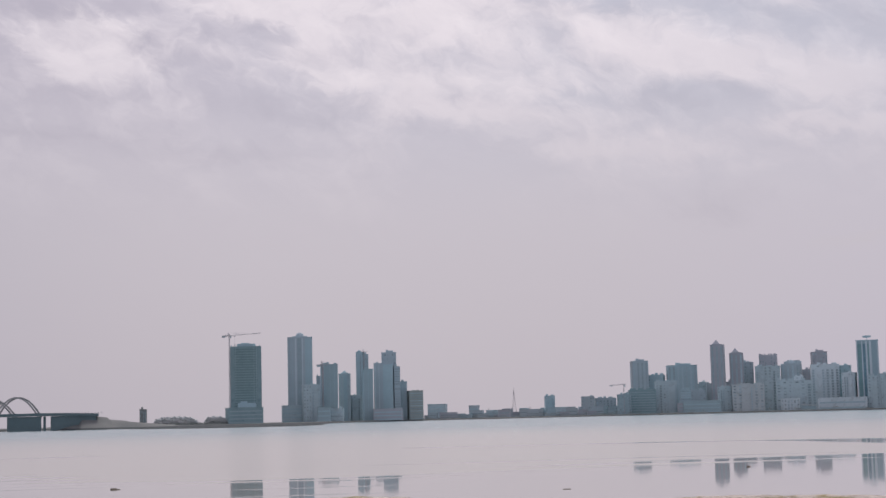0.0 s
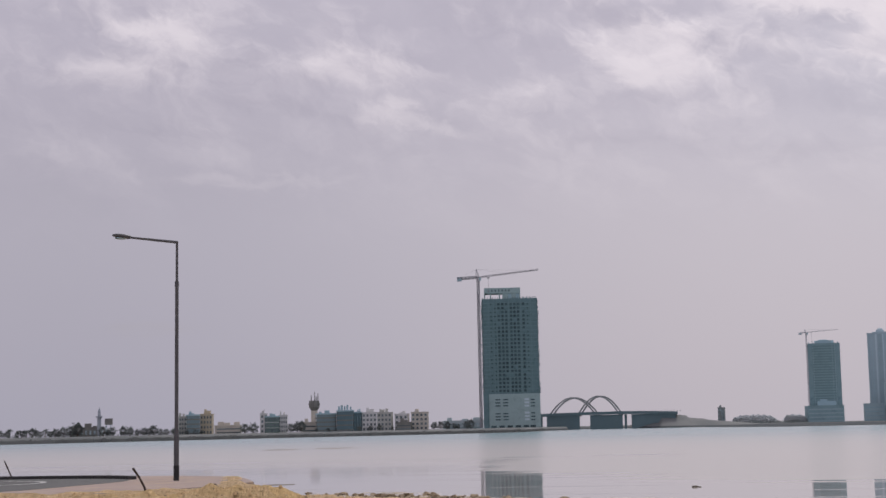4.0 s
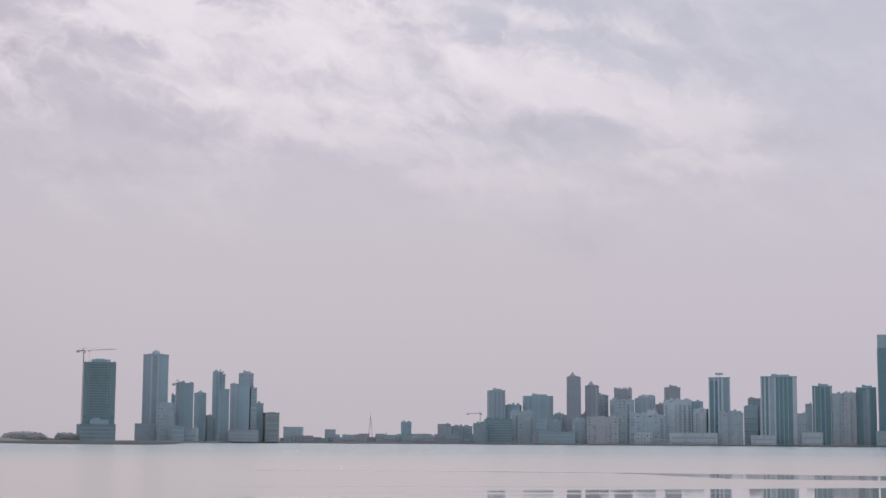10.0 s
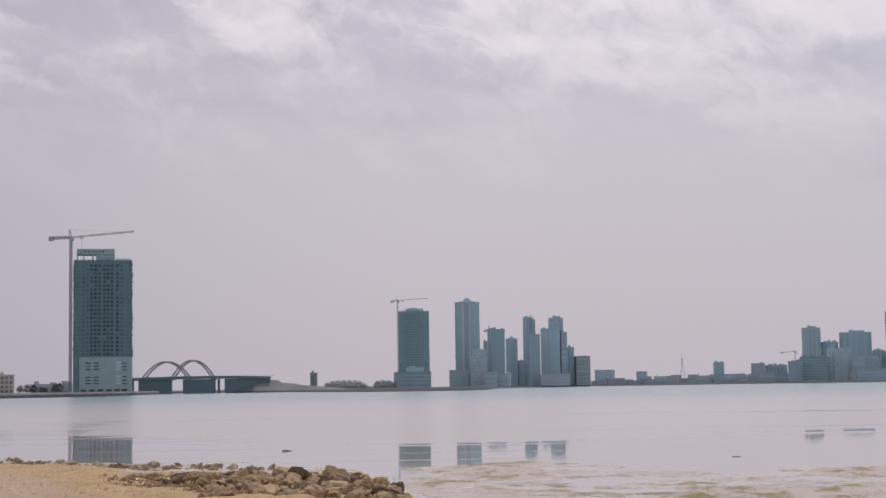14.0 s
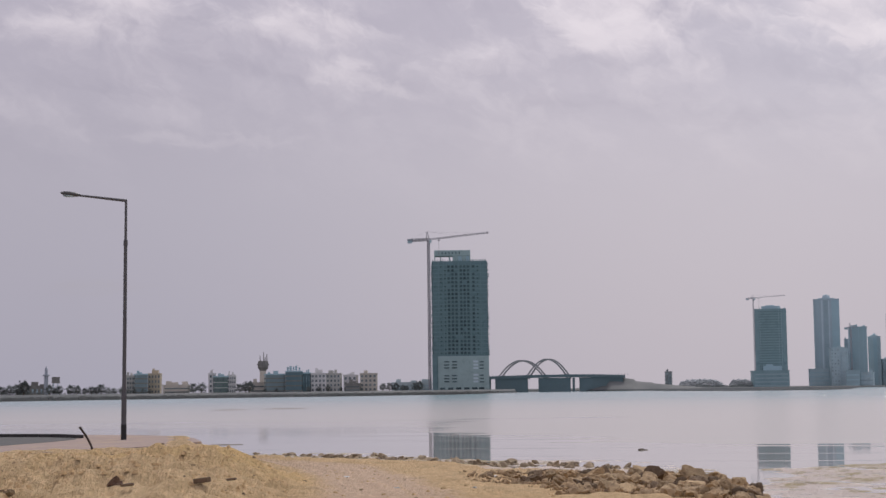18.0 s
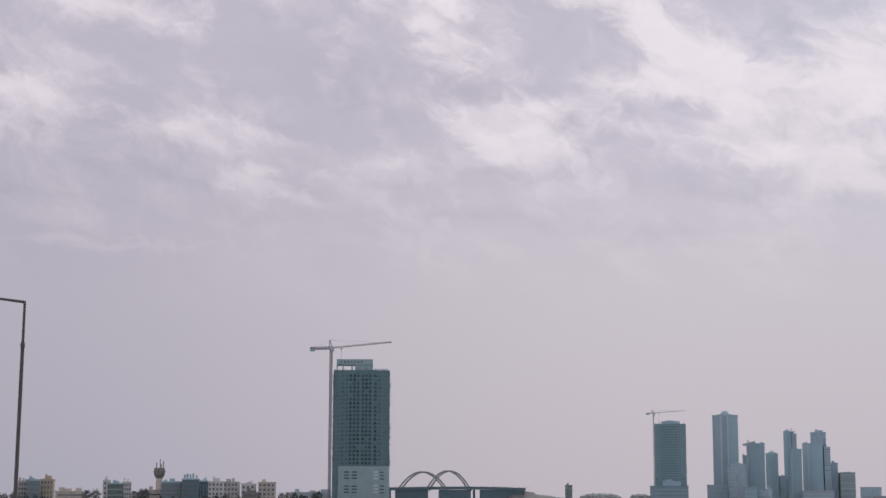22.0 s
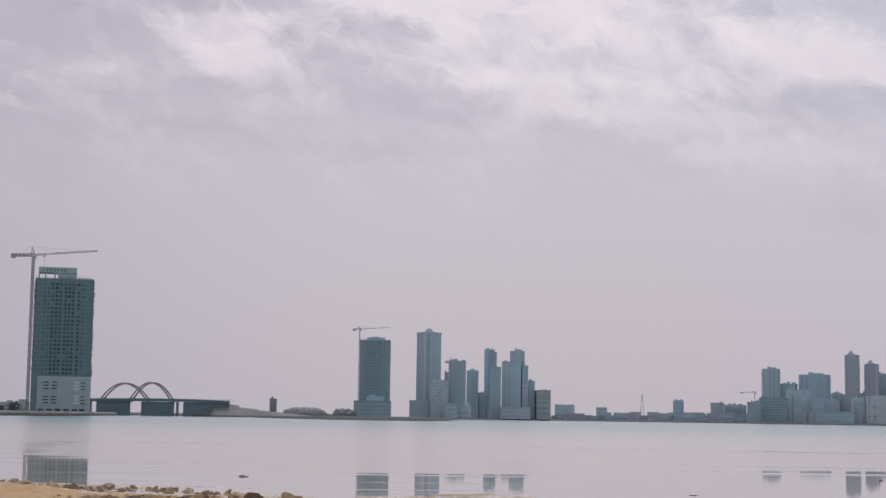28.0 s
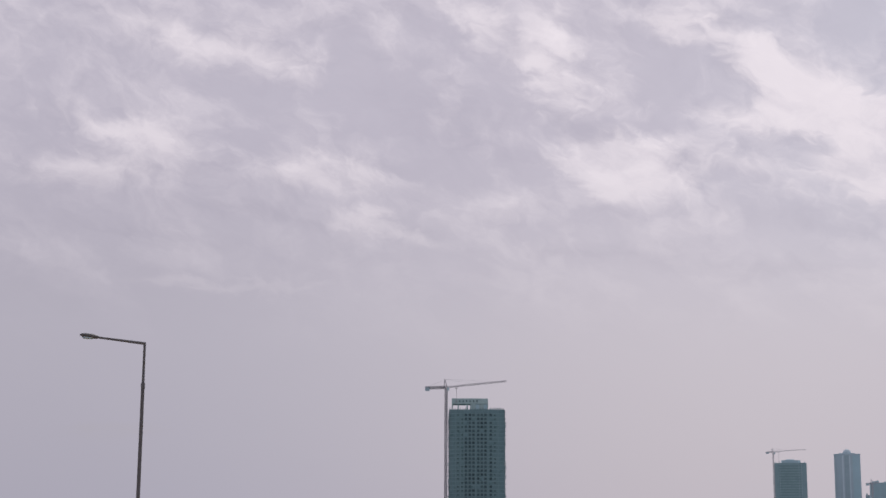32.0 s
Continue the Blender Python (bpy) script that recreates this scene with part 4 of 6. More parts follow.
def dark_tower():
    ob = thing("unfinished_tower", spot(0.60, 2122, 1.4, 0), "dark teal unfinished high-rise on a podium with a crane", "tower")
    w, d, h = 41.0, 38.0, 102.5
    bm = bmesh.new()
    box(bm, 0, 0, h / 2, w, d, h)
    bmesh.ops.bevel(bm, geom=[e for e in bm.edges if abs(e.verts[0].co.z - e.verts[1].co.z) > 1], offset=1.2, segments=2, affect="EDGES")
    part("wall", bm, "deep_teal", ob)
    bm = bmesh.new()
    prism(bm, [(-11.5, -10), (-9, -17), (10, -17), (13, -10), (13, 12), (-11.5, 12)], h, h + 3.6)
    prism(bm, [(-6, -12), (5, -12), (5, 6), (-6, 6)], h + 3.6, h + 4.8)
    part("roof_storey", bm, "slate", ob)
    me = cuboid("window_band", "net_fold", w * 0.72, d + 0.4, 1.6)
    for i in range(28):
        part("window_band", me, "", ob).location = (0, 0, 6 + i * 3.4)
    for x, sw, mat in ((-17.6, 4.4, "deep_teal"), (-13.4, 0.5, "dark_slate"), (10.6, 0.5, "dark_slate"), (14.0, 0.7, "dark_slate"), (17.6, 3.6, "deep_teal")):
        part("edge_strip", cuboid("edge_strip", mat, sw, d + 0.8, h - 3), "", ob).location = (x, 0, 2)
    me = cuboid("parapet_post", "slate", 1.0, 1.0, 1.6)
    for i in range(8):
        part("parapet_post", me, "", ob).location = (-18.5 + i * 5.2, -d / 2 + 0.6, h)
    bm = bmesh.new()
    box(bm, 1.0, -d / 2 - 6, 24.5, 24, 8, 6)
    box(bm, -3.0, -d / 2 - 6, 28.6, 9, 6, 2.6)
    part("canopy", bm, "slate", ob)
    return ob


dark_tower()
tower_crane(0.015, 2098, 115.5, 41.0, 9.5, 2.6, "slender tower crane against a dark unfinished tower", 0.6, paint="crane_pale")
tower_crane(3.36, 2140, 76.0, 9.0, 8.0, 1.0, "small tower crane over the roofs", 0.8, paint="crane_pale")
tower_crane(4.86, 2270, 97.0, 5.0, 4.0, 1.0, "short crane on a slim tower", 0.7, paint="crane_pale")
tower_crane(14.25, 2290, 42.0, 4.0, 20.0, 0.6, "low tower crane behind an unfinished block", 0.3, paint="crane_pale")


def twin_towers():
    ob = thing("twin_tower", spot(28.78, 2340, 1.4, 0), "dark teal glass tower with pale vertical fins and a cut crown", "tower", "twin towers")
    bm = bmesh.new()
    prism(bm, [(-18.5, -15), (9.5, -15), (9.5, 15), (-18.5, 15)], 0, 139)
    part("wall", bm, "teal_glass", ob)
    bm = bmesh.new()
    prism(bm, [(-18.0, -13), (7.4, -13), (7.4, 13), (-18.0, 13)], 139, 157)
    vs = [v for v in bm.verts if v.co.z > 150]
    for v in vs:
        v.co.z += 2.4 - 0.10 * abs(v.co.x + 6)
    part("crown", bm, "slate", ob)
    bm = bmesh.new()
    prism(bm, [(7.0, -14.6), (19.4, -14.6), (19.4, 13), (7.0, 13)], 0, 146)
    for v in bm.verts:
        if v.co.z > 100:
            v.co.z += 4.0 if v.co.x < 12 else -0.5
    part("side_wing", bm, "teal_glass", ob)
    bm = bmesh.new()
    box(bm, 20.6, 0, 37, 4.6, 22, 74)
    part("side_wing", bm, "slate", ob)
    for x, w2, h2 in ((-4.2, 0.9, 158), (-0.4, 0.5, 150), (5.0, 0.6, 156), (11.6, 0.6, 149), (18.0, 0.7, 145), (-17.8, 0.7, 139)):
        part("fin", cuboid("fin", "pale" if h2 == 158 else "greyblue", w2, 31, h2), "", ob).location = (x, 0, 0)
    me = cuboid("floor_line", "teal_glass", 27.4, 30.6, 0.5)
    for i in range(1, 19):
        part("floor_line", me, "", ob).location = (-4.6, 0, i * 7.2)
    ob = thing("twin_tower", spot(29.97, 2342, 1.4, 0), "dark teal glass tower with a slanted top and pale edges", "tower", "twin towers")
    bm = bmesh.new()
    prism(bm, [(-22, -15), (22, -15), (22, 15), (-22, 15)], 0, 150)
    for v in bm.verts:
        if v.co.z > 100:
            v.co.z += v.co.x * 0.19 - 3.5
    part("wall", bm, "teal_glass", ob)
    bm = bmesh.new()
    prism(bm, [(-22.2, -15.4), (22.2, -15.4), (22.2, 15.4), (-22.2, 15.4)], 0.0, 9.0)
    for v in bm.verts:
        v.co.z += 147.0 + v.co.x * 0.22
    part("crown", bm, "greyblue", ob)
    part("glass_strip", cuboid("strip", "teal_glass", 21.0, 30.3, 146), "", ob).location = (10.6, 0, 0)
    part("glass_strip", cuboid("strip", "bluegrey_glass", 11.0, 30.5, 141), "", ob).location = (-16.0, 0, 0)
    for x, w2, h2 in ((-21.4, 1.2, 144), (21.6, 1.4, 152), (-9.6, 0.7, 140), (-5.6, 0.7, 140), (-1.4, 0.9, 142)):
        part("fin", cuboid("fin", "pale", w2, 31.4, h2), "", ob).location = (x, 0, 0)
    me = cuboid("floor_line", "teal_glass", 11.4, 30.8, 0.5)
    for i in range(1, 20):
        part("floor_line", me, "", ob).location = (-16.0, 0, i * 7.0)


twin_towers()


def sail_building():
    ob = thing("sail_hotel", spot(31.08, 2300, 1.4, 0), "pale beige terraced building with a curved stepped side", "building")
    floors, h = 15, 58.0
    for i in range(floors):
        t0, t1 = i / floors, (i + 1) / floors
        right = 22.0 - 12.5 * t1 ** 0.75
        bm = bmesh.new()
        box(bm, (-18 + right) / 2, 0, (t0 + t1) / 2 * h, right + 18, 20, h / floors)
        part("storey", bm, "stucco", ob)
        part("window_band", cuboid("window_band", "pane", (right + 18) * 0.9, 20.4, 1.3), "", ob).location = ((-18 + right) / 2, 0, t0 * h + 1.3)
    bm = bmesh.new()
    box(bm, -2, 0, h + 1.5, 10, 12, 3)
    part("plant_room", bm, "stucco", ob)


sail_building()


def bridge():
    ob = thing("arch_bridge", spot(-7.2, 1500, -1.5, 0), "grey-blue road bridge with two crossing steel arches", "bridge")
    bm = bmesh.new()
    sweep(bm, [(-62 + i * 10, 6, 14.5 + 2.0 * math.sin(math.pi * min(1, (i + 3) / 20)) - 1.6 * max(0, i - 10) / 12) for i in range(0, 14)], 18, 2.6)
    part("deck", bm, "bridge", ob)
    for x0, x1, top, y in ((-53.0, -8.0, 17.4, 0.0), (-53.0, -8.0, 17.4, 12.0), (-26.0, 14.0, 18.4, 0.0), (-26.0, 14.0, 18.4, 12.0)):
        bm = bmesh.new()
        sweep(bm, [(x0 + (x1 - x0) * t + (2.8 if y else 0), y + (2 if y == 0 else -2) * 4 * t * (1 - t), 14.0 + top * 4 * t * (1 - t)) for t in [i / 28 for i in range(29)]], 1.4, 1.4)
        part("arch_rib", bm, "arch_steel", ob)
    for x0, x1 in ((-55, -24), (-14, 16.5), (25, 66)):
        bm = bmesh.new()
        box(bm, (x0 + x1) / 2, 6, 7.4, x1 - x0, 15, 14.8)
        part("pier_wall", bm, "bridge", ob)
    for x in (-60.5, 19.5):
        bm = bmesh.new()
        box(bm, x, 6, 7.4, 2.2, 12, 14.8)
        part("pier", bm, "bridge", ob)
    bm = bmesh.new()
    for i in range(46):
        box(bm, -60 + i * 2.9, -3.2, 17.4, 0.4, 0.3, 1.2)
    part("railing", bm, "bridge", ob)


bridge()


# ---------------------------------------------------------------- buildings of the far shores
# walls and panes below have haze put into their colours
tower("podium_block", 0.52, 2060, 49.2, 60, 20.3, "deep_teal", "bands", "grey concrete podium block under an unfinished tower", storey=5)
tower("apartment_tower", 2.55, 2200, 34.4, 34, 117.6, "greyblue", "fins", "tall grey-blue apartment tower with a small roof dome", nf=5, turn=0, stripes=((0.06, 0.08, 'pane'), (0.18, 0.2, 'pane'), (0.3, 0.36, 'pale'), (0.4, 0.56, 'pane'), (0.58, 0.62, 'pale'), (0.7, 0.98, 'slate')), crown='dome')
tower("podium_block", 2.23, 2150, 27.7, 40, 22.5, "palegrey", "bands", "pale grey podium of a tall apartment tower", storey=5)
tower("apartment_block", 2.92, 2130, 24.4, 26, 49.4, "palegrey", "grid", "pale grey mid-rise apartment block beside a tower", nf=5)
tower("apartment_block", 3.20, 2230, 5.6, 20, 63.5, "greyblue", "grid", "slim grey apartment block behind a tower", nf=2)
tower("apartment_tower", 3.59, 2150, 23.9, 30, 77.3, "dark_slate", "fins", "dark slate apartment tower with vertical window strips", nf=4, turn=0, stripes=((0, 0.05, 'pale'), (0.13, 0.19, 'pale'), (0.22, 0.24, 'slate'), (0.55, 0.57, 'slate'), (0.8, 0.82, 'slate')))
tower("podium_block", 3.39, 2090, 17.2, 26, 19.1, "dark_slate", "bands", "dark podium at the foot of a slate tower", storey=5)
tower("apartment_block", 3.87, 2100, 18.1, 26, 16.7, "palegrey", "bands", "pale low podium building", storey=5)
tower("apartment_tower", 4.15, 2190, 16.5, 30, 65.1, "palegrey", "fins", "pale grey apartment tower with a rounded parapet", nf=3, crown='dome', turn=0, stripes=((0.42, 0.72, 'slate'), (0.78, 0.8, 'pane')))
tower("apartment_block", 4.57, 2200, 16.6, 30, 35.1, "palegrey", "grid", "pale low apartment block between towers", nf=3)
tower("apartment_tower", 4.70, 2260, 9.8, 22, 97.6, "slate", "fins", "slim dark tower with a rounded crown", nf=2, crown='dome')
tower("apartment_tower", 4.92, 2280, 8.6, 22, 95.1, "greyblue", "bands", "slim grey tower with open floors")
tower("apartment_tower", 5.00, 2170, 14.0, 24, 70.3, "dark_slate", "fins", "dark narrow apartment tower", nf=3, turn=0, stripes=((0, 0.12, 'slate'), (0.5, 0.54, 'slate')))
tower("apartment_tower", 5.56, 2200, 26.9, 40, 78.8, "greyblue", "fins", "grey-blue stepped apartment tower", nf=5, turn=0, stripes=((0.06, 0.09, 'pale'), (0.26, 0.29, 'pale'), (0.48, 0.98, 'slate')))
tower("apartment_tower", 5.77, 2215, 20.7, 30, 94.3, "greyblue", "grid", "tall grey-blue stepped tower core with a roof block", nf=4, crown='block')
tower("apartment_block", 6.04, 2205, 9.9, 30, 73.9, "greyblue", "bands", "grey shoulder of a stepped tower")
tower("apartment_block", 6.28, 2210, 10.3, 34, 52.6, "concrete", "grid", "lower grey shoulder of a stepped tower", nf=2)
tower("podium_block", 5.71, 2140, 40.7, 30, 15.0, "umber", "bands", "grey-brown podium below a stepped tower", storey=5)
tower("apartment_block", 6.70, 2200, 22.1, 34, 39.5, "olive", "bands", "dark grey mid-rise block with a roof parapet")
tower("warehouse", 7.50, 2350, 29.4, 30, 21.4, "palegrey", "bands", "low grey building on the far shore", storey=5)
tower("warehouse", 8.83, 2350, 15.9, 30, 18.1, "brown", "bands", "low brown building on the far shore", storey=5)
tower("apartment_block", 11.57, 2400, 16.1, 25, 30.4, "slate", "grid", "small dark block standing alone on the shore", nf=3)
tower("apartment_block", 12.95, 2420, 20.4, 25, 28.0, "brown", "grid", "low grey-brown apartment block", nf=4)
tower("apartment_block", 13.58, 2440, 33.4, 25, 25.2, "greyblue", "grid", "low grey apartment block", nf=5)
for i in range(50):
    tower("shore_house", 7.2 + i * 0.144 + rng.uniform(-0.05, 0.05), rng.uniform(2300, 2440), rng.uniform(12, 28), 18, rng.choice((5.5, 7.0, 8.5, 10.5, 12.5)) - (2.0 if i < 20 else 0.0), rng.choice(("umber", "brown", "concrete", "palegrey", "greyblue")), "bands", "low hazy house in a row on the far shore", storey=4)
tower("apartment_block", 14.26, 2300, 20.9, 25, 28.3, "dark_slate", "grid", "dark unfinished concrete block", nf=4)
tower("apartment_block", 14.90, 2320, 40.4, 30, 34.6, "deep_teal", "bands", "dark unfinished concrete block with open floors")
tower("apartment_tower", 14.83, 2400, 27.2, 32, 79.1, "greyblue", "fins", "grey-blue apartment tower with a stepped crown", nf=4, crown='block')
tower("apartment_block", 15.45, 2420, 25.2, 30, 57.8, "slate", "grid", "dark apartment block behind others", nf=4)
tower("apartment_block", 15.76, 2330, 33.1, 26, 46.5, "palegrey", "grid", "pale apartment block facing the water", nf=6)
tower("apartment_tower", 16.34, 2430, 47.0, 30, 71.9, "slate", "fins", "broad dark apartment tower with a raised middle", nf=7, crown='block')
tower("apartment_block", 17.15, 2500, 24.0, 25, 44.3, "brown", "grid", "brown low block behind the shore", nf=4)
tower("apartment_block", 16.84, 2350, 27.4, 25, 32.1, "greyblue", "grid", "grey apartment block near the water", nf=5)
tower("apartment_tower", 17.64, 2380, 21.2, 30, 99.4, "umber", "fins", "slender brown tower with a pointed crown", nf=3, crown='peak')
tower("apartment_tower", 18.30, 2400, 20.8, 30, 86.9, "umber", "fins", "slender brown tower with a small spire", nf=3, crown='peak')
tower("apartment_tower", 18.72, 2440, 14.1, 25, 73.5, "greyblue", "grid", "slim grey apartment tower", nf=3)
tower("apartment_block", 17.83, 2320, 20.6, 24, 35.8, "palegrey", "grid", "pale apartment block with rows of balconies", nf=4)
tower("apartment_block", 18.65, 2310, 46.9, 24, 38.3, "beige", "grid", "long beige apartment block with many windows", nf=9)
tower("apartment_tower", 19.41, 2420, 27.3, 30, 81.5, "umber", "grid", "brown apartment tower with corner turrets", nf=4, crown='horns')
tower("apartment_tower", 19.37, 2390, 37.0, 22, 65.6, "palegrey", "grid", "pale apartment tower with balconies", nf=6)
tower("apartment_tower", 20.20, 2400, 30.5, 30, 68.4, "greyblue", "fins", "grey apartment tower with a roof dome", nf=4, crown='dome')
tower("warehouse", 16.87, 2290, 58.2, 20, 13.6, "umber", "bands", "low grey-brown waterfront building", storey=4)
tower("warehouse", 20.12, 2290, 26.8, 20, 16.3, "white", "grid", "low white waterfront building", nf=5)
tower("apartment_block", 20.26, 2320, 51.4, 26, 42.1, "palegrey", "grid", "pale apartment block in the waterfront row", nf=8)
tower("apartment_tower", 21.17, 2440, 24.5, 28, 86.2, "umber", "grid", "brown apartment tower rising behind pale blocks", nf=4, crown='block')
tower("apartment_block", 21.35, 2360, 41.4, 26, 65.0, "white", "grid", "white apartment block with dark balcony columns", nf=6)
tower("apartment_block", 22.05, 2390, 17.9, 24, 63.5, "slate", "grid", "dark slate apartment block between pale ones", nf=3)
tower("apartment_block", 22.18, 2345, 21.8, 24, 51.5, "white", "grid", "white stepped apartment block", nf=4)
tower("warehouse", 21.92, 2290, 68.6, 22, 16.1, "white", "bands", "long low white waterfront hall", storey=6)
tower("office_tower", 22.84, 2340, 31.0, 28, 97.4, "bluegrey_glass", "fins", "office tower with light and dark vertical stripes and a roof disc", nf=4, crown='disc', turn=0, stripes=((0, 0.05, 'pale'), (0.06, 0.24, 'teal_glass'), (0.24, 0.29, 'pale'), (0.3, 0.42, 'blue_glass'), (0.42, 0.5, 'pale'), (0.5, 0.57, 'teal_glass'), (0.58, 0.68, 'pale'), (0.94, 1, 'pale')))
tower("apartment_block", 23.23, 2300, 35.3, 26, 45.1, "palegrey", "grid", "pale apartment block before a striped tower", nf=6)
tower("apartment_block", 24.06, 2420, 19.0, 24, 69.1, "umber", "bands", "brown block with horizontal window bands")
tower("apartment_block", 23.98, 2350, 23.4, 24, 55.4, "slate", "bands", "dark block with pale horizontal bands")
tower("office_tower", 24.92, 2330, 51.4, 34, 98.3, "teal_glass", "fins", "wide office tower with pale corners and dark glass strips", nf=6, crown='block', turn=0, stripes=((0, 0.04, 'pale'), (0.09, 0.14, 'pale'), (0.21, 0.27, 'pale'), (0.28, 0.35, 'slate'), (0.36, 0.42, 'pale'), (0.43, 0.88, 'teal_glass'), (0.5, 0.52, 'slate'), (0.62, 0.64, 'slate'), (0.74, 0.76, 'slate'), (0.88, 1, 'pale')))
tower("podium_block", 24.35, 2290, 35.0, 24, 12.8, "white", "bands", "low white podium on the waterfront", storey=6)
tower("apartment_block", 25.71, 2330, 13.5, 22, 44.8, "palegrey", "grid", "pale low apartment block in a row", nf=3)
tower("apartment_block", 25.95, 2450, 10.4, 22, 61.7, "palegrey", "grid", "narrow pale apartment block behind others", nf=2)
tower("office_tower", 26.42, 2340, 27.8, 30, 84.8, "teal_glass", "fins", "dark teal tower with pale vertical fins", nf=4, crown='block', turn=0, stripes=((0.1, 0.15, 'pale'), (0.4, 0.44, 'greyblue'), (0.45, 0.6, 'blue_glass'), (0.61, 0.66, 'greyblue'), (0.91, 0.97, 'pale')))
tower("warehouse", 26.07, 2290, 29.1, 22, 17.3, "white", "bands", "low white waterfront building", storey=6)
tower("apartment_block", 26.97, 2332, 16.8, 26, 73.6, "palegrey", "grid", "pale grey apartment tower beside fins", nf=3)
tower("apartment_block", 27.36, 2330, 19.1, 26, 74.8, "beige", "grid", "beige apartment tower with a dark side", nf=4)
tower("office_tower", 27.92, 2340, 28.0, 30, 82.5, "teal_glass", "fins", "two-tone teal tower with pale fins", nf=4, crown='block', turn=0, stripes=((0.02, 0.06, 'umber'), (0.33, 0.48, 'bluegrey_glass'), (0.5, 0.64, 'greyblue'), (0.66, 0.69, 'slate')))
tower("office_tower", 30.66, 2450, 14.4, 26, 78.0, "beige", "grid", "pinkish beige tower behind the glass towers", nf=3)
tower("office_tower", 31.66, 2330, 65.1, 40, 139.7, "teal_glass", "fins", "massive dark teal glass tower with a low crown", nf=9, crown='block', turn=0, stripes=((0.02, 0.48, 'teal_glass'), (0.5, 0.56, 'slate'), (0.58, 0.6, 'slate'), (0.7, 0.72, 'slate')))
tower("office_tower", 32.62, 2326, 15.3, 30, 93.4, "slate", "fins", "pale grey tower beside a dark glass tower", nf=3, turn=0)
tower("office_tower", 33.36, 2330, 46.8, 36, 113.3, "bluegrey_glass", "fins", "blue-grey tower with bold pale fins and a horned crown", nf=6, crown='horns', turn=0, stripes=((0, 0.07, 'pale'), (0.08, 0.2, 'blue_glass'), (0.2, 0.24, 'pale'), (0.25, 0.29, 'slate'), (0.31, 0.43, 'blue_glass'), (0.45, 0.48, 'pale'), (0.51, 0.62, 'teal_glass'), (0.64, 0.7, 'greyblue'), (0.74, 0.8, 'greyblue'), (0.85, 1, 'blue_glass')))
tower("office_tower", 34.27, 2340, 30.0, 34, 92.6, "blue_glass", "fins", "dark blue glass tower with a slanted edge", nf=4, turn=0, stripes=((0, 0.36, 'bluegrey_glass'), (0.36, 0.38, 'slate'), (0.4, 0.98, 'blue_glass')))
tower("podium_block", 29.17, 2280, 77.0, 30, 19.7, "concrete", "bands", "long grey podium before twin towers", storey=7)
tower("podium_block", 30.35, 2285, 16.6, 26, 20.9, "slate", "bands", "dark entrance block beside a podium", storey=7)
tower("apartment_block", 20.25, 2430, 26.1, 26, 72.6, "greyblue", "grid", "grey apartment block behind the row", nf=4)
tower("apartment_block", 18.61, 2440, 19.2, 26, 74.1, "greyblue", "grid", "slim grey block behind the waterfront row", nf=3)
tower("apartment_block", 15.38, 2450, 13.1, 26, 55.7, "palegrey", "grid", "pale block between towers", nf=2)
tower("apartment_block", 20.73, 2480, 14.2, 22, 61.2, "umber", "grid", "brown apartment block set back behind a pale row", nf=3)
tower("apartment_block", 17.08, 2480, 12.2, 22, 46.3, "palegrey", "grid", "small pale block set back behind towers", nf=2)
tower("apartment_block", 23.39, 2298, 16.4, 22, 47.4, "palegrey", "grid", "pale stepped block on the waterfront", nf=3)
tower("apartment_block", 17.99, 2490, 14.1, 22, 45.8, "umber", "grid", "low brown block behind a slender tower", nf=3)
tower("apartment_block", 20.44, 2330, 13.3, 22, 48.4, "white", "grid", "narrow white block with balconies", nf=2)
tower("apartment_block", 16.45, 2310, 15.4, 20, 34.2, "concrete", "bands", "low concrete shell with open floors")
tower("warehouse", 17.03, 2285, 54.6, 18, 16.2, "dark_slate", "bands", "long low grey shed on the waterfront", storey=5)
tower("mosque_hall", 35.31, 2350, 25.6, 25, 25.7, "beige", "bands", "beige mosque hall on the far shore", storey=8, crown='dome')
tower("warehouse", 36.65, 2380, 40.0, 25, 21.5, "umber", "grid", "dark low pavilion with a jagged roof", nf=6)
tower("small_building", -22.43, 1330, 7.0, 16, 15.6, "stucco", "grid", "grey low apartment building by the water", nf=3)
tower("small_building", -22.05, 1310, 11.4, 16, 16.7, "sky_glass", "bands", "light blue glazed low office building")
tower("small_building", -21.55, 1320, 11.1, 16, 17.1, "ochre", "grid", "yellow ochre low building with corner bays", nf=4, crown='block')
tower("small_building", -20.80, 1360, 23.4, 16, 7.8, "cream", "bands", "long low beige building by the water", storey=4)
tower("small_building", -19.53, 1320, 6.1, 16, 16.7, "limewash", "grid", "white low building with glazed front", nf=2)
tower("small_building", -19.21, 1318, 13.1, 14, 14.3, "green_glass", "grid", "green glazed front of a white building", nf=5)
tower("small_building", -18.83, 1322, 7.5, 16, 15.2, "limewash", "grid", "white wing with dark windows", nf=4)
tower("small_building", -17.91, 1330, 13.2, 14, 8.9, "cream", "bands", "low beige annex under a water tower", storey=4)
tower("small_building", -17.29, 1310, 17.3, 18, 15.6, "sky_glass", "bands", "blue glazed office building with grey bands")
tower("small_building", -16.59, 1305, 14.4, 18, 17.8, "teal_pane", "bands", "blue mirrored office building with rooftop boards", crown='boards')
tower("small_building", -16.13, 1315, 7.5, 14, 16.4, "teal_pane", "fins", "narrow blue glass wing", nf=3)
tower("small_building", -15.72, 1312, 12.2, 16, 15.8, "limewash", "grid", "white three-storey building with dark windows", nf=4, crown='block')
tower("small_building", -15.15, 1312, 13.2, 16, 15.6, "stucco", "grid", "pale grey low building with a stair turret", nf=4)
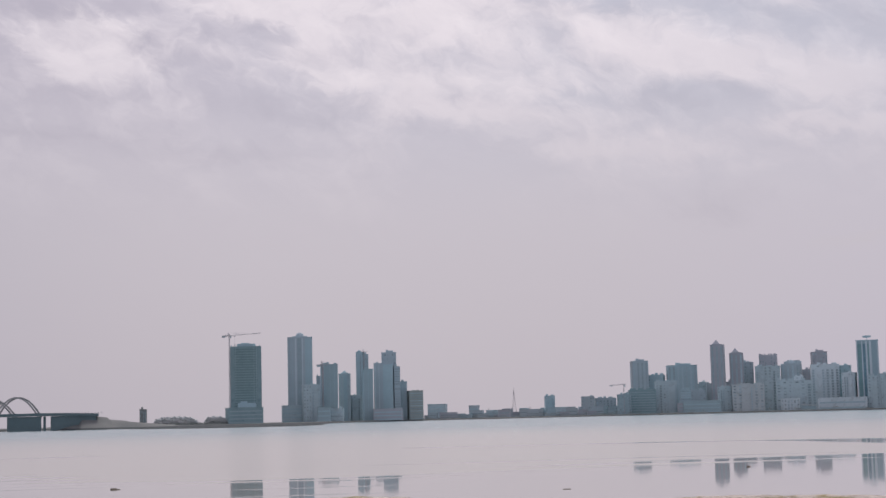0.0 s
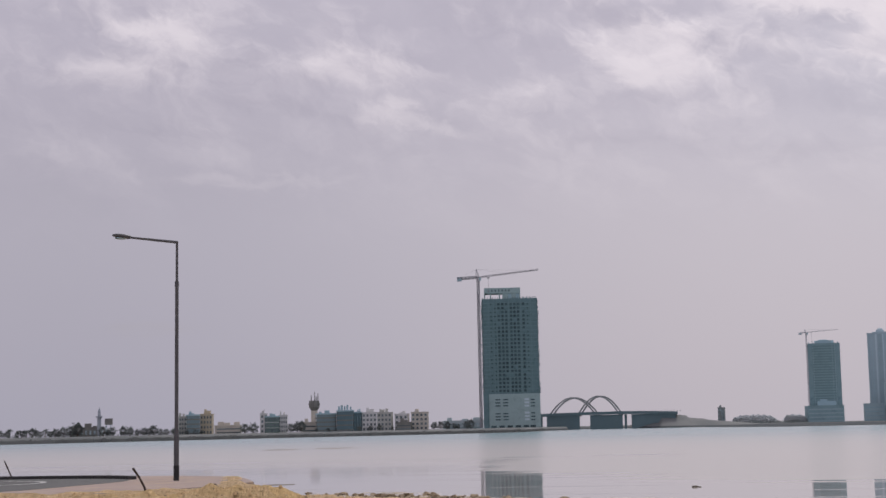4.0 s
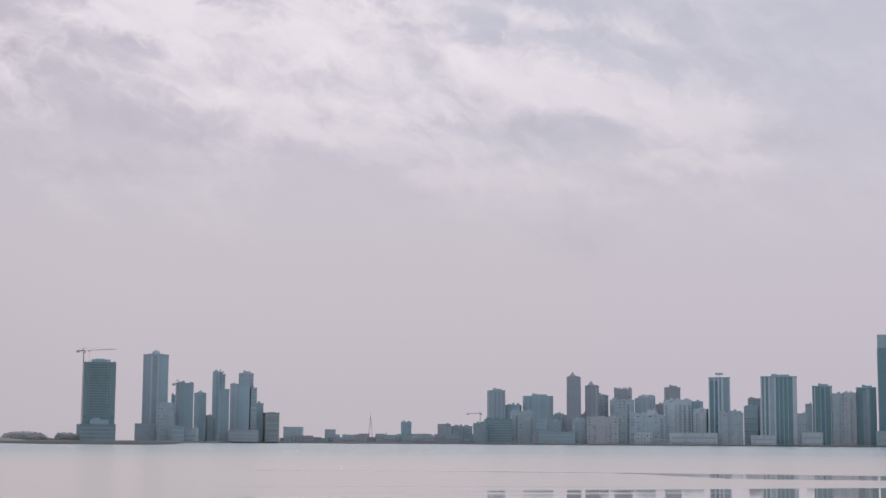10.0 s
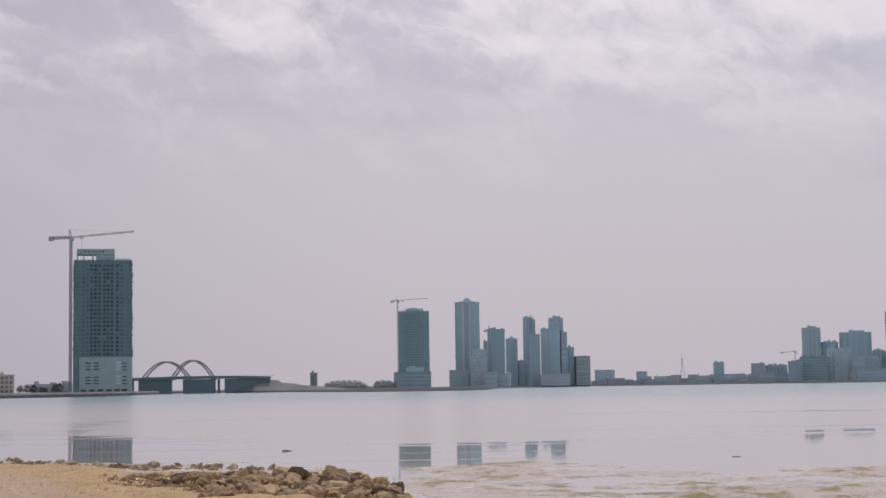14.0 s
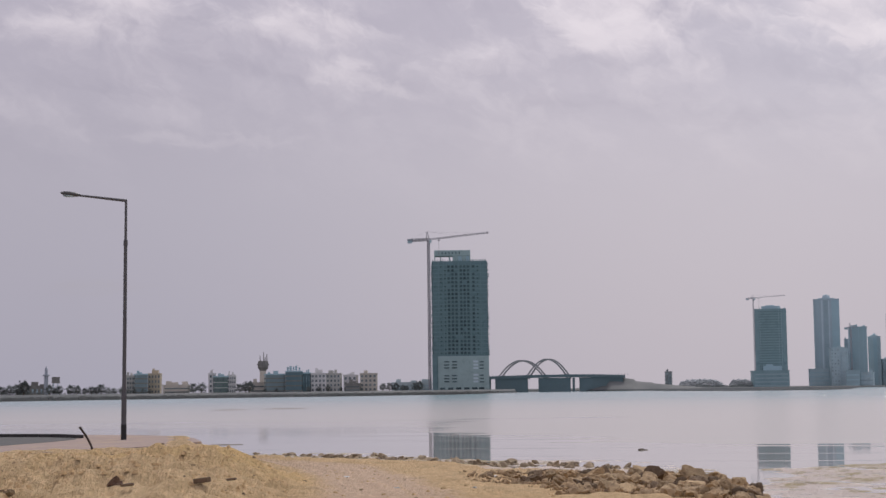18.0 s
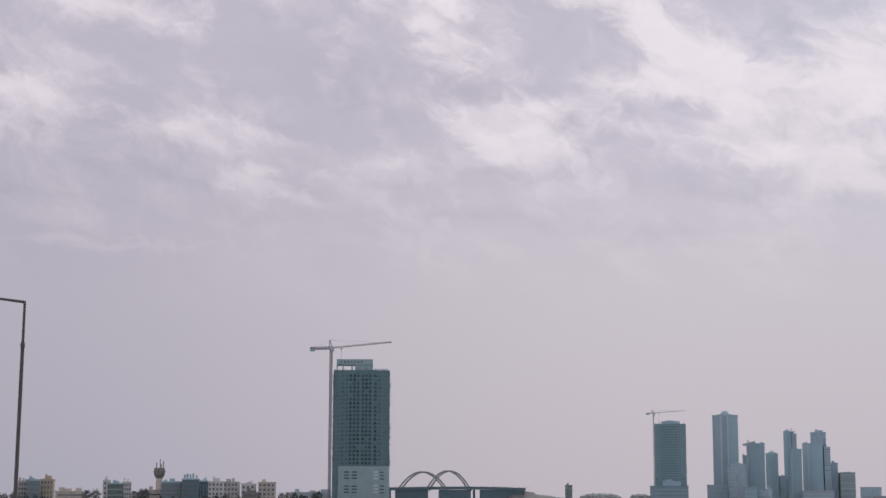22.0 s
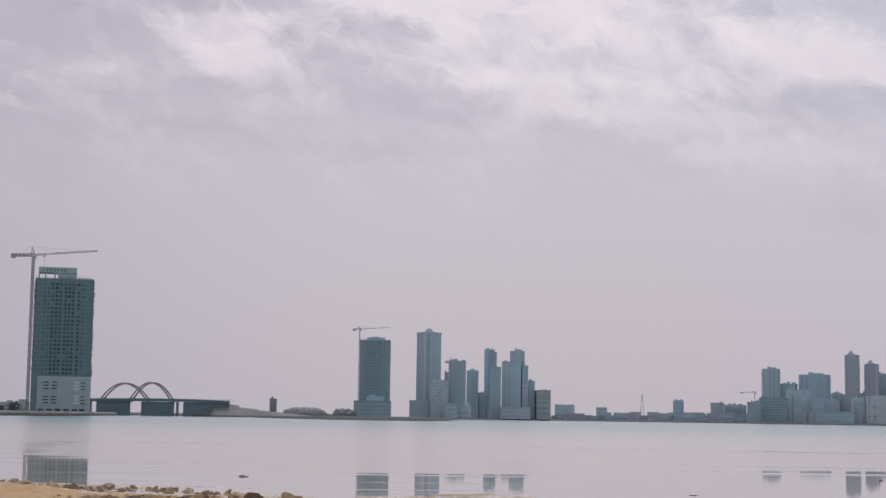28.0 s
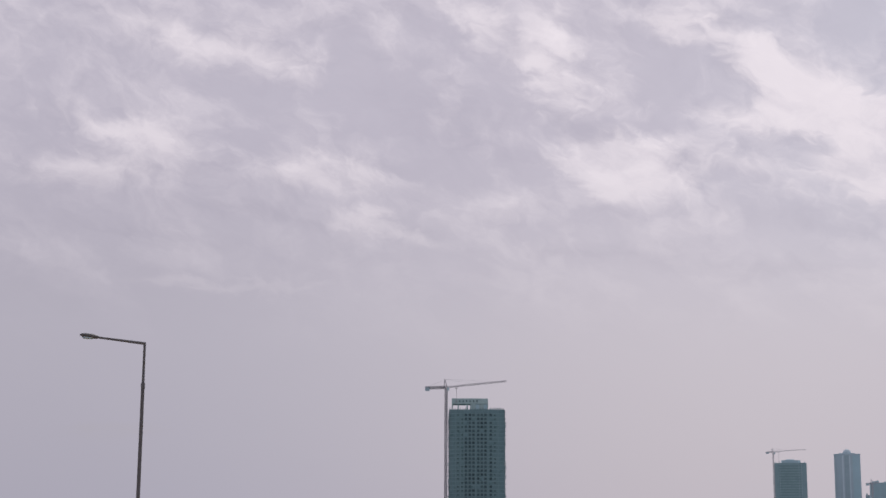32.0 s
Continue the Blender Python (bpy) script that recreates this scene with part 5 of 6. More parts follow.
tower("small_building", -14.54, 1314, 12.2, 16, 14.1, "limewash", "grid", "white low building with a roof turret", nf=3)
tower("small_building", -13.89, 1312, 14.6, 16, 15.3, "cream", "grid", "beige low building with a stair turret", nf=4)
tower("small_building", -14.47, 1300, 12.6, 12, 7.0, "revetment", "bands", "dark low building under pale houses", storey=4)
tower("wall_hut", -12.32, 1420, 36.6, 10, 7.9, "beige", "bands", "long pale site wall", storey=9)
tower("apartment_block", -3.05, 2000, 9.1, 16, 20.3, "scrub", "grid", "small dark block on open land", nf=2)


def water_tower():
    ob = thing("water_tower", spot(-17.71, 1345, 2.4), "concrete water tower with a flared bowl and aerials", "water tower")
    bm = bmesh.new()
    rod(bm, (0, 0, 0), (0, 0, 21), 3.1, 2.6, 12)
    part("shaft", bm, "cream", ob)
    bm = bmesh.new()
    rod(bm, (0, 0, 18.5), (0, 0, 21.5), 2.6, 4.6, 14)
    rod(bm, (0, 0, 21.5), (0, 0, 27.0), 4.6, 4.4, 14)
    rod(bm, (0, 0, 23.5), (0, 0, 24.5), 5.2, 5.2, 14)
    part("bowl", bm, "revetment", ob)
    for x, h in ((-2.5, 31.5), (0.5, 34.5), (3.2, 33.0), (1.8, 30.5)):
        bm = bmesh.new()
        rod(bm, (x, 0, 27), (x, 0, h), 0.45, 0.3, 5)
        part("aerial", bm, "revetment", ob)


water_tower()


def minaret(bearing, distance, top, r, label):
    ob = thing("minaret", spot(bearing, distance), label, "minaret")
    h = top - 2
    bm = bmesh.new()
    rod(bm, (0, 0, 0), (0, 0, h * 0.68), r, r * 0.85, 8)
    part("shaft", bm, "umber", ob)
    bm = bmesh.new()
    rod(bm, (0, 0, h * 0.66), (0, 0, h * 0.71), r * 1.35, r * 1.45, 8)
    part("balcony", bm, "umber", ob)
    bm = bmesh.new()
    rod(bm, (0, 0, h * 0.71), (0, 0, h * 0.86), r * 0.7, r * 0.6, 8)
    rod(bm, (0, 0, h * 0.86), (0, 0, h), r * 0.75, 0.1, 8)
    part("cap", bm, "umber", ob)


minaret(-25.33, 1342, 26.3, 1.9, "beige minaret with a pointed cap")
minaret(35.62, 2350, 42.6, 2.2, "pale minaret by a mosque on the far shore")
tower("mosque_hall", -25.75, 1345, 26.0, 14, 8.2, "revetment", "fins", "low dark mosque hall beside a minaret", nf=7, storey=4)


def water_tank():
    ob = thing("tank_stand", spot(-25.0, 1338), "dark square tank on legs beside a mosque", "water tank")
    for x in (-1.6, 1.6):
        for y in (-1.6, 1.6):
            bm = bmesh.new()
            rod(bm, (x, y, 0), (x, y, 10), 0.35)
            part("leg", bm, "slate", ob)
    bm = bmesh.new()
    box(bm, 0, 0, 12.6, 6.4, 5, 5.2)
    part("tank", bm, "revetment", ob)


water_tank()


def lattice_tower(bearing, distance, h, w, label):
    ob = thing("lattice_mast", spot(bearing, distance), label, "mast")
    bm = bmesh.new()
    for sx in (-1, 1):
        for sy in (-1, 1):
            rod(bm, (sx * w, sy * w, 0), (sx * 0.3, sy * 0.3, h * 0.86), 0.3, 0.22, 4)
    for i in range(8):
        t = 1 - i / 8
        u = 1 - (i + 1) / 8
        for s in (-1, 1):
            rod(bm, (s * w * t, -w * t, h * 0.86 * (1 - t)), (-s * w * u, -w * u, h * 0.86 * (1 - u)), 0.16, 0.16, 3)
    rod(bm, (0, 0, h * 0.8), (0, 0, h), 0.3, 0.15, 4)
    part("frame_work", bm, "crane_grey", ob)


lattice_tower(10.28, 2400, 45.0, 4.2, "grey lattice radio mast on the far shore")
lattice_tower(10.85, 2420, 17.0, 1.6, "small lattice mast on the far shore")
lattice_tower(9.35, 2420, 15.0, 1.2, "thin pole mast on the far shore")


def tents(bearing, w, n):
    ob = thing("market_shed", spot(bearing, 2285), "long low shed with a bright white roof", "shed", "waterfront sheds")
    bm = bmesh.new()
    box(bm, 0, 0, 4, w, 14, 8)
    part("wall", bm, "olive", ob)
    bm = bmesh.new()
    prism(bm, [(-w / 2 - 1, -8), (w / 2 + 1, -8), (w / 2 + 1, 8), (-w / 2 - 1, 8)], 8, 8.6)
    for v in bm.verts:
        if v.co.y > 0:
            v.co.z += 3.4
    part("roof", bm, "roof_white", ob)
    me = cuboid("doorway", "pane", w / n * 0.6, 0.4, 4.5)
    for i in range(n):
        part("doorway", me, "", ob).location = ((i + 0.5) * w / n - w / 2, -7.05, 0.2)


tents(33.31, 46.0, 8)
tents(34.45, 26.0, 5)


def small_roof(bearing, distance, w, label):
    ob = thing("pavilion", spot(bearing, distance), label, "pavilion")
    bm = bmesh.new()
    box(bm, 0, 0, 3, w, 8, 6)
    part("wall", bm, "slate", ob)
    bm = bmesh.new()
    prism(bm, [(-w / 2 - 1, -6), (w / 2 + 1, -6), (w / 2 + 1, 6), (-w / 2 - 1, 6)], 6, 6.5)
    for v in bm.verts:
        v.co.z += 2.2 if v.co.x < 0 else 0
    part("roof", bm, "roof_white", ob)


small_roof(20.75, 2280, 20.0, "small pavilion with a slanting white roof")


def onion_tower():
    ob = thing("spire_tower", spot(34.62, 2340), "small tower with an onion spire", "tower")
    bm = bmesh.new()
    rod(bm, (0, 0, 0), (0, 0, 24), 5, 4.4, 10)
    part("shaft", bm, "greyblue", ob)
    bm = bmesh.new()
    rod(bm, (0, 0, 24), (0, 0, 28), 3.4, 4.2, 12)
    rod(bm, (0, 0, 28), (0, 0, 34), 4.2, 0.8, 12)
    rod(bm, (0, 0, 34), (0, 0, 39), 0.6, 0.1, 6)
    part("spire", bm, "greyblue", ob)
    ob = thing("disc_mast", spot(36.42, 2360), "mast with a flat disc on top", "mast")
    bm = bmesh.new()
    rod(bm, (0, 0, 0), (0, 0, 29), 0.8, 0.6, 6)
    part("pole", bm, "slate", ob)
    bm = bmesh.new()
    rod(bm, (0, 0, 28.5), (0, 0, 31), 3.0, 4.6, 14)
    part("disc", bm, "slate", ob)
    ob = thing("light_mast", spot(37.36, 2360), "leaning light mast on the far shore", "mast")
    bm = bmesh.new()
    rod(bm, (1.2, 0, 0), (-0.8, 0, 30), 0.7, 0.5, 6)
    part("pole", bm, "palegrey", ob)
    bm = bmesh.new()
    box(bm, -1.0, 0, 31, 2.2, 1.0, 3.0)
    part("lamp_head", bm, "palegrey", ob)


onion_tower()


def dhow():
    ob = thing("wooden_boat", spot(31.99, 1560, -0.15), "dark wooden boat with a raised stern on the water", "boat")
    bm = bmesh.new()
    rows = []
    for i in range(13):
        t = i / 12
        half = 2.4 * math.sin(math.pi * min(1, 0.12 + 0.8 * t)) + 0.2
        sheer = 1.5 + 2.2 * (2 * t - 1) ** 4 + (0.9 if t > 0.8 else 0)
        x = -9.5 + 19 * t
        rows.append([bm.verts.new((x, y, z)) for y, z in ((-half, sheer), (-half * 0.7, 0.1), (0, -0.4), (half * 0.7, 0.1), (half, sheer), (0, sheer - 0.5))])
    for a, b in zip(rows, rows[1:]):
        for i in range(6):
            bm.faces.new((a[i], a[(i + 1) % 6], b[(i + 1) % 6], b[i]))
    bm.faces.new(rows[0])
    bm.faces.new(rows[-1][::-1])
    part("hull", bm, "hull", ob)
    bm = bmesh.new()
    box(bm, 5.6, 0, 3.4, 3.6, 2.6, 2.0)
    part("cabin", bm, "brown", ob)
    bm = bmesh.new()
    rod(bm, (-3, 0, 1), (-3.4, 0, 5.4), 0.14, 0.1, 5)
    part("mast", bm, "wood", ob)


dhow()

# ---------------------------------------------------------------- trees on the far bank
def palm(seed):
    r = random.Random(seed)
    ob = thing("palm_tree", pose(0, 0, 0), "date palm on the far bank, haze in its leaf colour", "palm", "trees on the far bank")
    h = r.uniform(5.0, 6.4)
    bm = bmesh.new()
    rod(bm, (0, 0, 0), (r.uniform(-0.3, 0.3), 0, h), 0.34, 0.24, 7)
    part("trunk", bm, "bark", ob)
    bm = bmesh.new()
    for i in range(54):
        a, droop, ln = r.uniform(0, 6.28), r.uniform(-0.5, 1.0), r.uniform(2.2, 3.1)
        last = None
        for k in range(5):
            t = k / 4
            p = Vector((math.cos(a) * ln * t, math.sin(a) * ln * t, h + droop * ln * t * 0.8 - 1.4 * t * t * ln * 0.5))
            s = Vector((-math.sin(a), math.cos(a), 0)) * (0.42 * (1 - 0.75 * t))
            pair = (bm.verts.new(p + s), bm.verts.new(p - s + Vector((0, 0, 0.12))))
            if last:
                bm.faces.new((last[0], last[1], pair[1], pair[0]))
            last = pair
    part("crown", bm, "leaf", ob)
    return ob


def broad_tree(seed, size):
    r = random.Random(seed)
    ob = thing("broad_tree", pose(0, 0, 0), "dark rounded broadleaf tree on the far bank", "tree", "trees on the far bank")
    bm = bmesh.new()
    rod(bm, (0, 0, 0), (0.1, 0, size * 0.36), size * 0.06, size * 0.045, 7)
    for i in range(5):
        a = i * 1.26
        rod(bm, (0.1, 0, size * 0.28), (math.cos(a) * size * 0.3, math.sin(a) * size * 0.3, size * r.uniform(0.45, 0.65)), size * 0.03, size * 0.012, 5)
    part("trunk", bm, "bark", ob)
    bm = bmesh.new()
    for i in range(700):
        a, e, q = r.uniform(0, 6.28), r.uniform(-1.2, 1.5), r.uniform(0.45, 1.0) ** 0.6
        lump = 1 + 0.22 * math.sin(3 * a + seed) + 0.15 * math.sin(7 * e)
        p = Vector((math.cos(a) * math.cos(e) * size * 0.5, math.sin(a) * math.cos(e) * size * 0.5, math.sin(e) * size * 0.42)) * q * lump + Vector((0, 0, size * 0.52))
        s = size * r.uniform(0.04, 0.075)
        quad = [p + Vector((r.uniform(-s, s), r.uniform(-s, s), r.uniform(-s, s))) for _ in range(4)]
        vs = [bm.verts.new(v) for v in quad]
        bm.faces.new(vs[:3])
        bm.faces.new(vs[1:])
    part("crown", bm, "leaf", ob)
    return ob


palms = [palm(3), palm(4), palm(5)]
broads = [broad_tree(11, 7.0), broad_tree(12, 8.5), broad_tree(13, 6.0)]
pick = random.Random(21)
used = set()


def plant(stock, bearing, distance, scale=1.0):
    src = stock[pick.randrange(len(stock))]
    m = spot(bearing, distance, land_level(bearing, distance) - 0.3, pick.uniform(0, 360))
    m = m @ Matrix.Diagonal((scale, scale, scale, 1))
    if src.name not in used:
        used.add(src.name)
        src.matrix_world = m
    else:
        copy = copy_thing(src, spot(bearing, distance, land_level(bearing, distance) - 0.3, pick.uniform(0, 360)))
        copy.scale = (scale, scale, scale)


for i in range(13):
    plant(palms, -30.9 + i * 0.31 + pick.uniform(-0.05, 0.05), 1318 + pick.uniform(0, 20), pick.uniform(0.95, 1.25))
for a0, a1, n, s in ((-30.6, -26.6, 14, 0.62), (-26.9, -26.0, 4, 0.9), (-25.3, -24.8, 3, 0.7), (-24.6, -22.6, 9, 0.72), (-20.3, -19.8, 2, 1.1), (-18.6, -18.1, 3, 0.8), (-13.5, -11.9, 7, 0.7), (-22.7, -21.6, 4, 0.5), (-17.8, -14.0, 10, 0.45)):
    for i in range(n):
        plant(broads, a0 + (a1 - a0) * (i + 0.5) / n + pick.uniform(-0.05, 0.05), 1302 + pick.uniform(0, 12), s * pick.uniform(1.05, 1.55))


def far_wood():
    """Low woods along the far right shore: a rolling mass of small clumps."""
    r = random.Random(5)
    bm = bmesh.new()

    def crown(a):
        return 7.5 + 2.6 * math.sin(a * 3.1) + 1.6 * math.sin(a * 11) + 0.9 * math.sin(a * 27) + max(0, a - 37) * 0.6

    last = None
    for i in range(420):
        a = 34.9 + i * 0.022
        row = []
        for d, k in ((2320, 0.0), (2321.5, 0.7), (2325, 0.93), (2400, 1.0), (2470, 0.9)):
            top = crown(a) * k * r.uniform(0.7, 0.8) + 1.2
            row.append(bm.verts.new((d * math.sin(radians(a)), d * math.cos(radians(a)), top)))
        if last:
            for p, q, u, v in zip(last, last[1:], row[1:], row):
                bm.faces.new((p, q, u, v))
        last = row
    for i in range(12000):
        a, d = r.uniform(34.9, 44), r.uniform(2312, 2345)
        p = Vector((d * math.sin(radians(a)), d * math.cos(radians(a)), crown(a) * r.uniform(0.05, 1.04) + 1.2))
        s = r.uniform(0.4, 1.1)
        vs = [bm.verts.new(p + Vector((r.uniform(-s, s), r.uniform(-s, s), r.uniform(-s, s) * 0.7))) for _ in range(4)]
        bm.faces.new(vs[:3])
        bm.faces.new(vs[1:])
    ob = new("far_wood", mesh_of("far_wood", bm, "woods", True))
    tagged(ob, "low woods along the far shore, paled by haze in their colour", "woods", kind="stuff")

far_wood()


def growth(name, seed, spans, mat, label):
    """Low growth along a far shore: spans of bearing, distance, count, leaf size and the height of its top."""
    r = random.Random(seed)
    bm = bmesh.new()
    for a0, a1, d0, d1, count, leaf, top in spans:
        for _ in range(count):
            a = r.uniform(a0, a1)
            d = r.uniform(d0, d1)
            z = r.random() ** 0.8 * max(0.6, top(a)) + 1.5
            p = Vector((d * math.sin(radians(a)), d * math.cos(radians(a)), z))
            s = leaf * r.uniform(0.6, 1.3)
            vs = [bm.verts.new(p + Vector((r.uniform(-s, s) * 1.6, r.uniform(-s, s), r.uniform(-s, s) * 0.6))) for _ in range(4)]
            bm.faces.new(vs[:3])
            bm.faces.new(vs[1:])
    tagged(new(name, mesh_of(name, bm, mat)), label, name.split("_")[-1], kind="stuff")


def thicket(at_bearing, half, tall):
    """A long low thicket, level on top and rounded at its ends."""
    return lambda a: tall * max(0.0, 1 - abs((a - at_bearing) / half) ** 4) ** 0.5 * (0.93 + 0.07 * math.sin(a * 31))


growth("shore_scrub", 6, (
    (6.9, 14.6, 2260, 2420, 5000, 0.65, lambda a: 3.6 + 1.8 * math.sin(a * 2.3) + 1.2 * math.sin(a * 9.1)),
    (14.4, 35.0, 2252, 2272, 4500, 0.65, lambda a: 2.6 * math.sin(a * 5.3) + 1.8 * math.sin(a * 13.7) + 1.4),
    (-2.9, 0.0, 2060, 2072, 1500, 0.8, lambda a: 3.4 + 0.8 * math.sin(a * 9.0))), "scrub", "low grey-brown scrub along the far shore")
growth("thicket", 7, (
    (-2.72, -1.12, 2075, 2095, 3000, 1.2, thicket(-1.92, 0.8, 12.0)),
    (-0.9, -0.1, 2075, 2095, 1600, 1.2, thicket(-0.5, 0.4, 11.4))), "thicket", "long low grey thicket on open land")
growth("bank_scrub", 8, (
    (-31.0, -22.4, 1300, 1312, 5200, 0.45, lambda a: 3.9 + 1.3 * math.sin(a * 4.1) + 0.9 * math.sin(a * 17.3)),
    (-21.2, -19.7, 1300, 1308, 700, 0.4, lambda a: 1.4 + 0.8 * math.sin(a * 11.0)),
    (-18.8, -11.6, 1298, 1304, 1500, 0.35, lambda a: 0.6 + 1.4 * math.sin(a * 6.7))), "leaf", "dark scrub along the far bank, haze in its leaf colour")


def sea_wall():
    """A stone slope along the far bank, broken into blocks."""
    r = random.Random(9)
    bm = bmesh.new()
    a = -31.0
    while a < -9.2:
        step = r.uniform(0.05, 0.11)
        d = float(far_shore(a)) + 1
        w = d * radians(step)
        x, y = d * math.sin(radians(a)), d * math.cos(radians(a))
        box(bm, x, y, r.uniform(0.4, 1.0), w * 1.05, 6, r.uniform(1.8, 2.8), -radians(a))
        a += step
    ob = new("sea_wall", mesh_of("sea_wall", bm, "revetment"))
    tagged(ob, "grey stone sea wall along the far bank", "sea wall", kind="stuff")


sea_wall()


# ---------------------------------------------------------------- near shore: lamp, road, posts
def at(bearing, distance):
    a = radians(bearing)
    return distance * math.sin(a), distance * math.cos(a)


def level(x, y):
    return float(ground_level(np.array([x]), np.array([y]))[0])


def street_lamp():
    x, y = at(-22.64, 61.9)
    z0 = level(x, y)
    ob = thing("street_lamp", pose(x, y, z0, 0, 0.25, 22.64), "tall grey steel street lamp with one bent arm on paving", "street lamp")
    h = 9.29
    bm = bmesh.new()
    rod(bm, (0, 0, -0.1), (0, 0, 1.75), 0.105, 0.1, 14)
    rod(bm, (0, 0, 1.75), (0, 0, 1.95), 0.1, 0.076, 14)
    shaft = part("lower_pole", bm, "steel", ob)
    bm = bmesh.new()
    rod(bm, (0, 0, -0.08), (0, 0, 0.62), 0.111, 0.111, 14)
    part("base_band", bm, "black_band", shaft, "black painted base band")
    bm = bmesh.new()
    rod(bm, (0, 0, 1.9), (0, 0, h - 1.72), 0.076, 0.068, 12)
    part("pole", bm, "steel", ob)
    bm = bmesh.new()
    rod(bm, (0, 0, h - 1.76), (0, 0, h - 1.56), 0.085, 0.08, 12)
    part("collar", bm, "steel", ob)
    bm = bmesh.new()
    rod(bm, (0, 0, h - 1.6), (0, 0, h), 0.056, 0.05, 10)
    part("upper_pole", bm, "steel", ob)
    bm = bmesh.new()
    rod(bm, (0.04, 0, h - 0.02), (-1.75, 0, h + 0.16), 0.058, 0.042, 10)
    part("arm", bm, "steel", ob)
    bm = bmesh.new()
    s = bmesh.ops.create_uvsphere(bm, u_segments=16, v_segments=8, radius=1.0)["verts"]
    bmesh.ops.scale(bm, vec=(0.40, 0.16, 0.095), verts=s)
    bmesh.ops.rotate(bm, cent=(0, 0, 0), matrix=Matrix.Rotation(0.12, 3, "Y"), verts=s)
    bmesh.ops.translate(bm, vec=(-2.1, 0, h + 0.21), verts=s)
    head = part("lamp_head", bm, "lamp_grey", ob, "grey oval lamp housing", True)
    bm = bmesh.new()
    s = bmesh.ops.create_uvsphere(bm, u_segments=14, v_segments=6, radius=1.0)["verts"]
    bmesh.ops.scale(bm, vec=(0.26, 0.13, 0.06), verts=s)
    bmesh.ops.translate(bm, vec=(-2.14, 0, h + 0.14), verts=s)
    part("lens", bm, "pane", head)
    bm = bmesh.new()
    box(bm, 0, 0, 0.0, 0.5, 0.5, 0.05)
    part("base_plate", bm, "steel", ob)


street_lamp()


def turning_place():
    """Pink paving with an asphalt loop, its kerb coloured as in shade, and worn white marks."""
    outline = [at(b, d) for b, d in ((-36, 45), (-32, 47.3), (-28.5, 48.6), (-26, 49.6), (-23.4, 51.7), (-21, 54.5), (-19.9, 58), (-20.2, 63), (-21.0, 66.4), (-22.5, 69.2), (-25, 71), (-28, 72), (-34, 74), (-40, 72), (-42, 60))]
    bm = bmesh.new()
    prism(bm, outline[::-1], 1.2, 1.44)
    ob = new("pavement", mesh_of("pavement", bm, "paving"))
    tagged(ob, "dusty pink paving round a turning place", "pavement", kind="structure")
    cx, cy = -36.4, 52.6

    def loop(t, grow=0.0):
        c, s = math.cos(t), math.sin(t)
        return cx + (10.6 + grow) * math.copysign(abs(c) ** 0.52, c), cy + (9.0 + grow) * math.copysign(abs(s) ** 0.52, s)

    ring = [loop(i * math.tau / 64) for i in range(64)]
    bm = bmesh.new()
    prism(bm, ring, 1.3, 1.448)
    ob = new("road", mesh_of("road", bm, "asphalt"))
    tagged(ob, "worn grey asphalt turning loop", "road", kind="structure")
    kerb = thing("kerb", pose(0, 0, 0), "kerb stones round an asphalt loop, coloured as in shade", "kerb", kind="structure")
    for i in range(6, 36):
        t0, t1 = i * math.tau / 64 + 0.006, (i + 1) * math.tau / 64 - 0.006
        bm = bmesh.new()
        a = [loop(t, o) for t, o in ((t0, 0.02), (t1, 0.02), (t1, 0.3), (t0, 0.3))]
        prism(bm, a, 1.42, 1.575)
        part("kerb_stone", bm, "kerb", kerb)
    marks = thing("road_marking", pose(0, 0, 0), "worn white dashes on asphalt", "road marking", kind="structure")
    for i in range(-8, 9):
        t = i * 0.17
        bm = bmesh.new()
        x, y = cx + 3.8 + 3.6 * math.cos(t), cy + 3.0 + 3.4 * math.sin(t)
        box(bm, x, y, 1.4535, 0.2, 0.42, 0.006, t)
        part("dash", bm, "paint", marks)


turning_place()


def leaning_post(bearing, distance, h, lean, bend, label):
    x, y = at(bearing, distance)
    ob = thing("bent_post", pose(x, y, level(x, y), 0, 0, -bearing), label, "post")
    bm = bmesh.new()
    path = [(lean * t + bend * t * t, 0, -0.15 + (h + 0.15) * t) for t in (0, 0.25, 0.5, 0.75, 1.0)]
    for a, b in zip(path, path[1:]):
        rod(bm, a, b, 0.034, 0.03, 7)
    part("bar", bm, "iron", ob)
    bm = bmesh.new()
    rod(bm, path[-1], (path[-1][0] - 0.03, 0, path[-1][2] + 0.05), 0.04, 0.036, 7)
    part("cap", bm, "iron", ob)


leaning_post(-23.62, 43.6, 0.72, -0.1, -0.28, "rusty bent iron post in the sand")
leaning_post(-28.15, 74.0, 1.0, -0.5, 0.0, "leaning iron post by the paving")


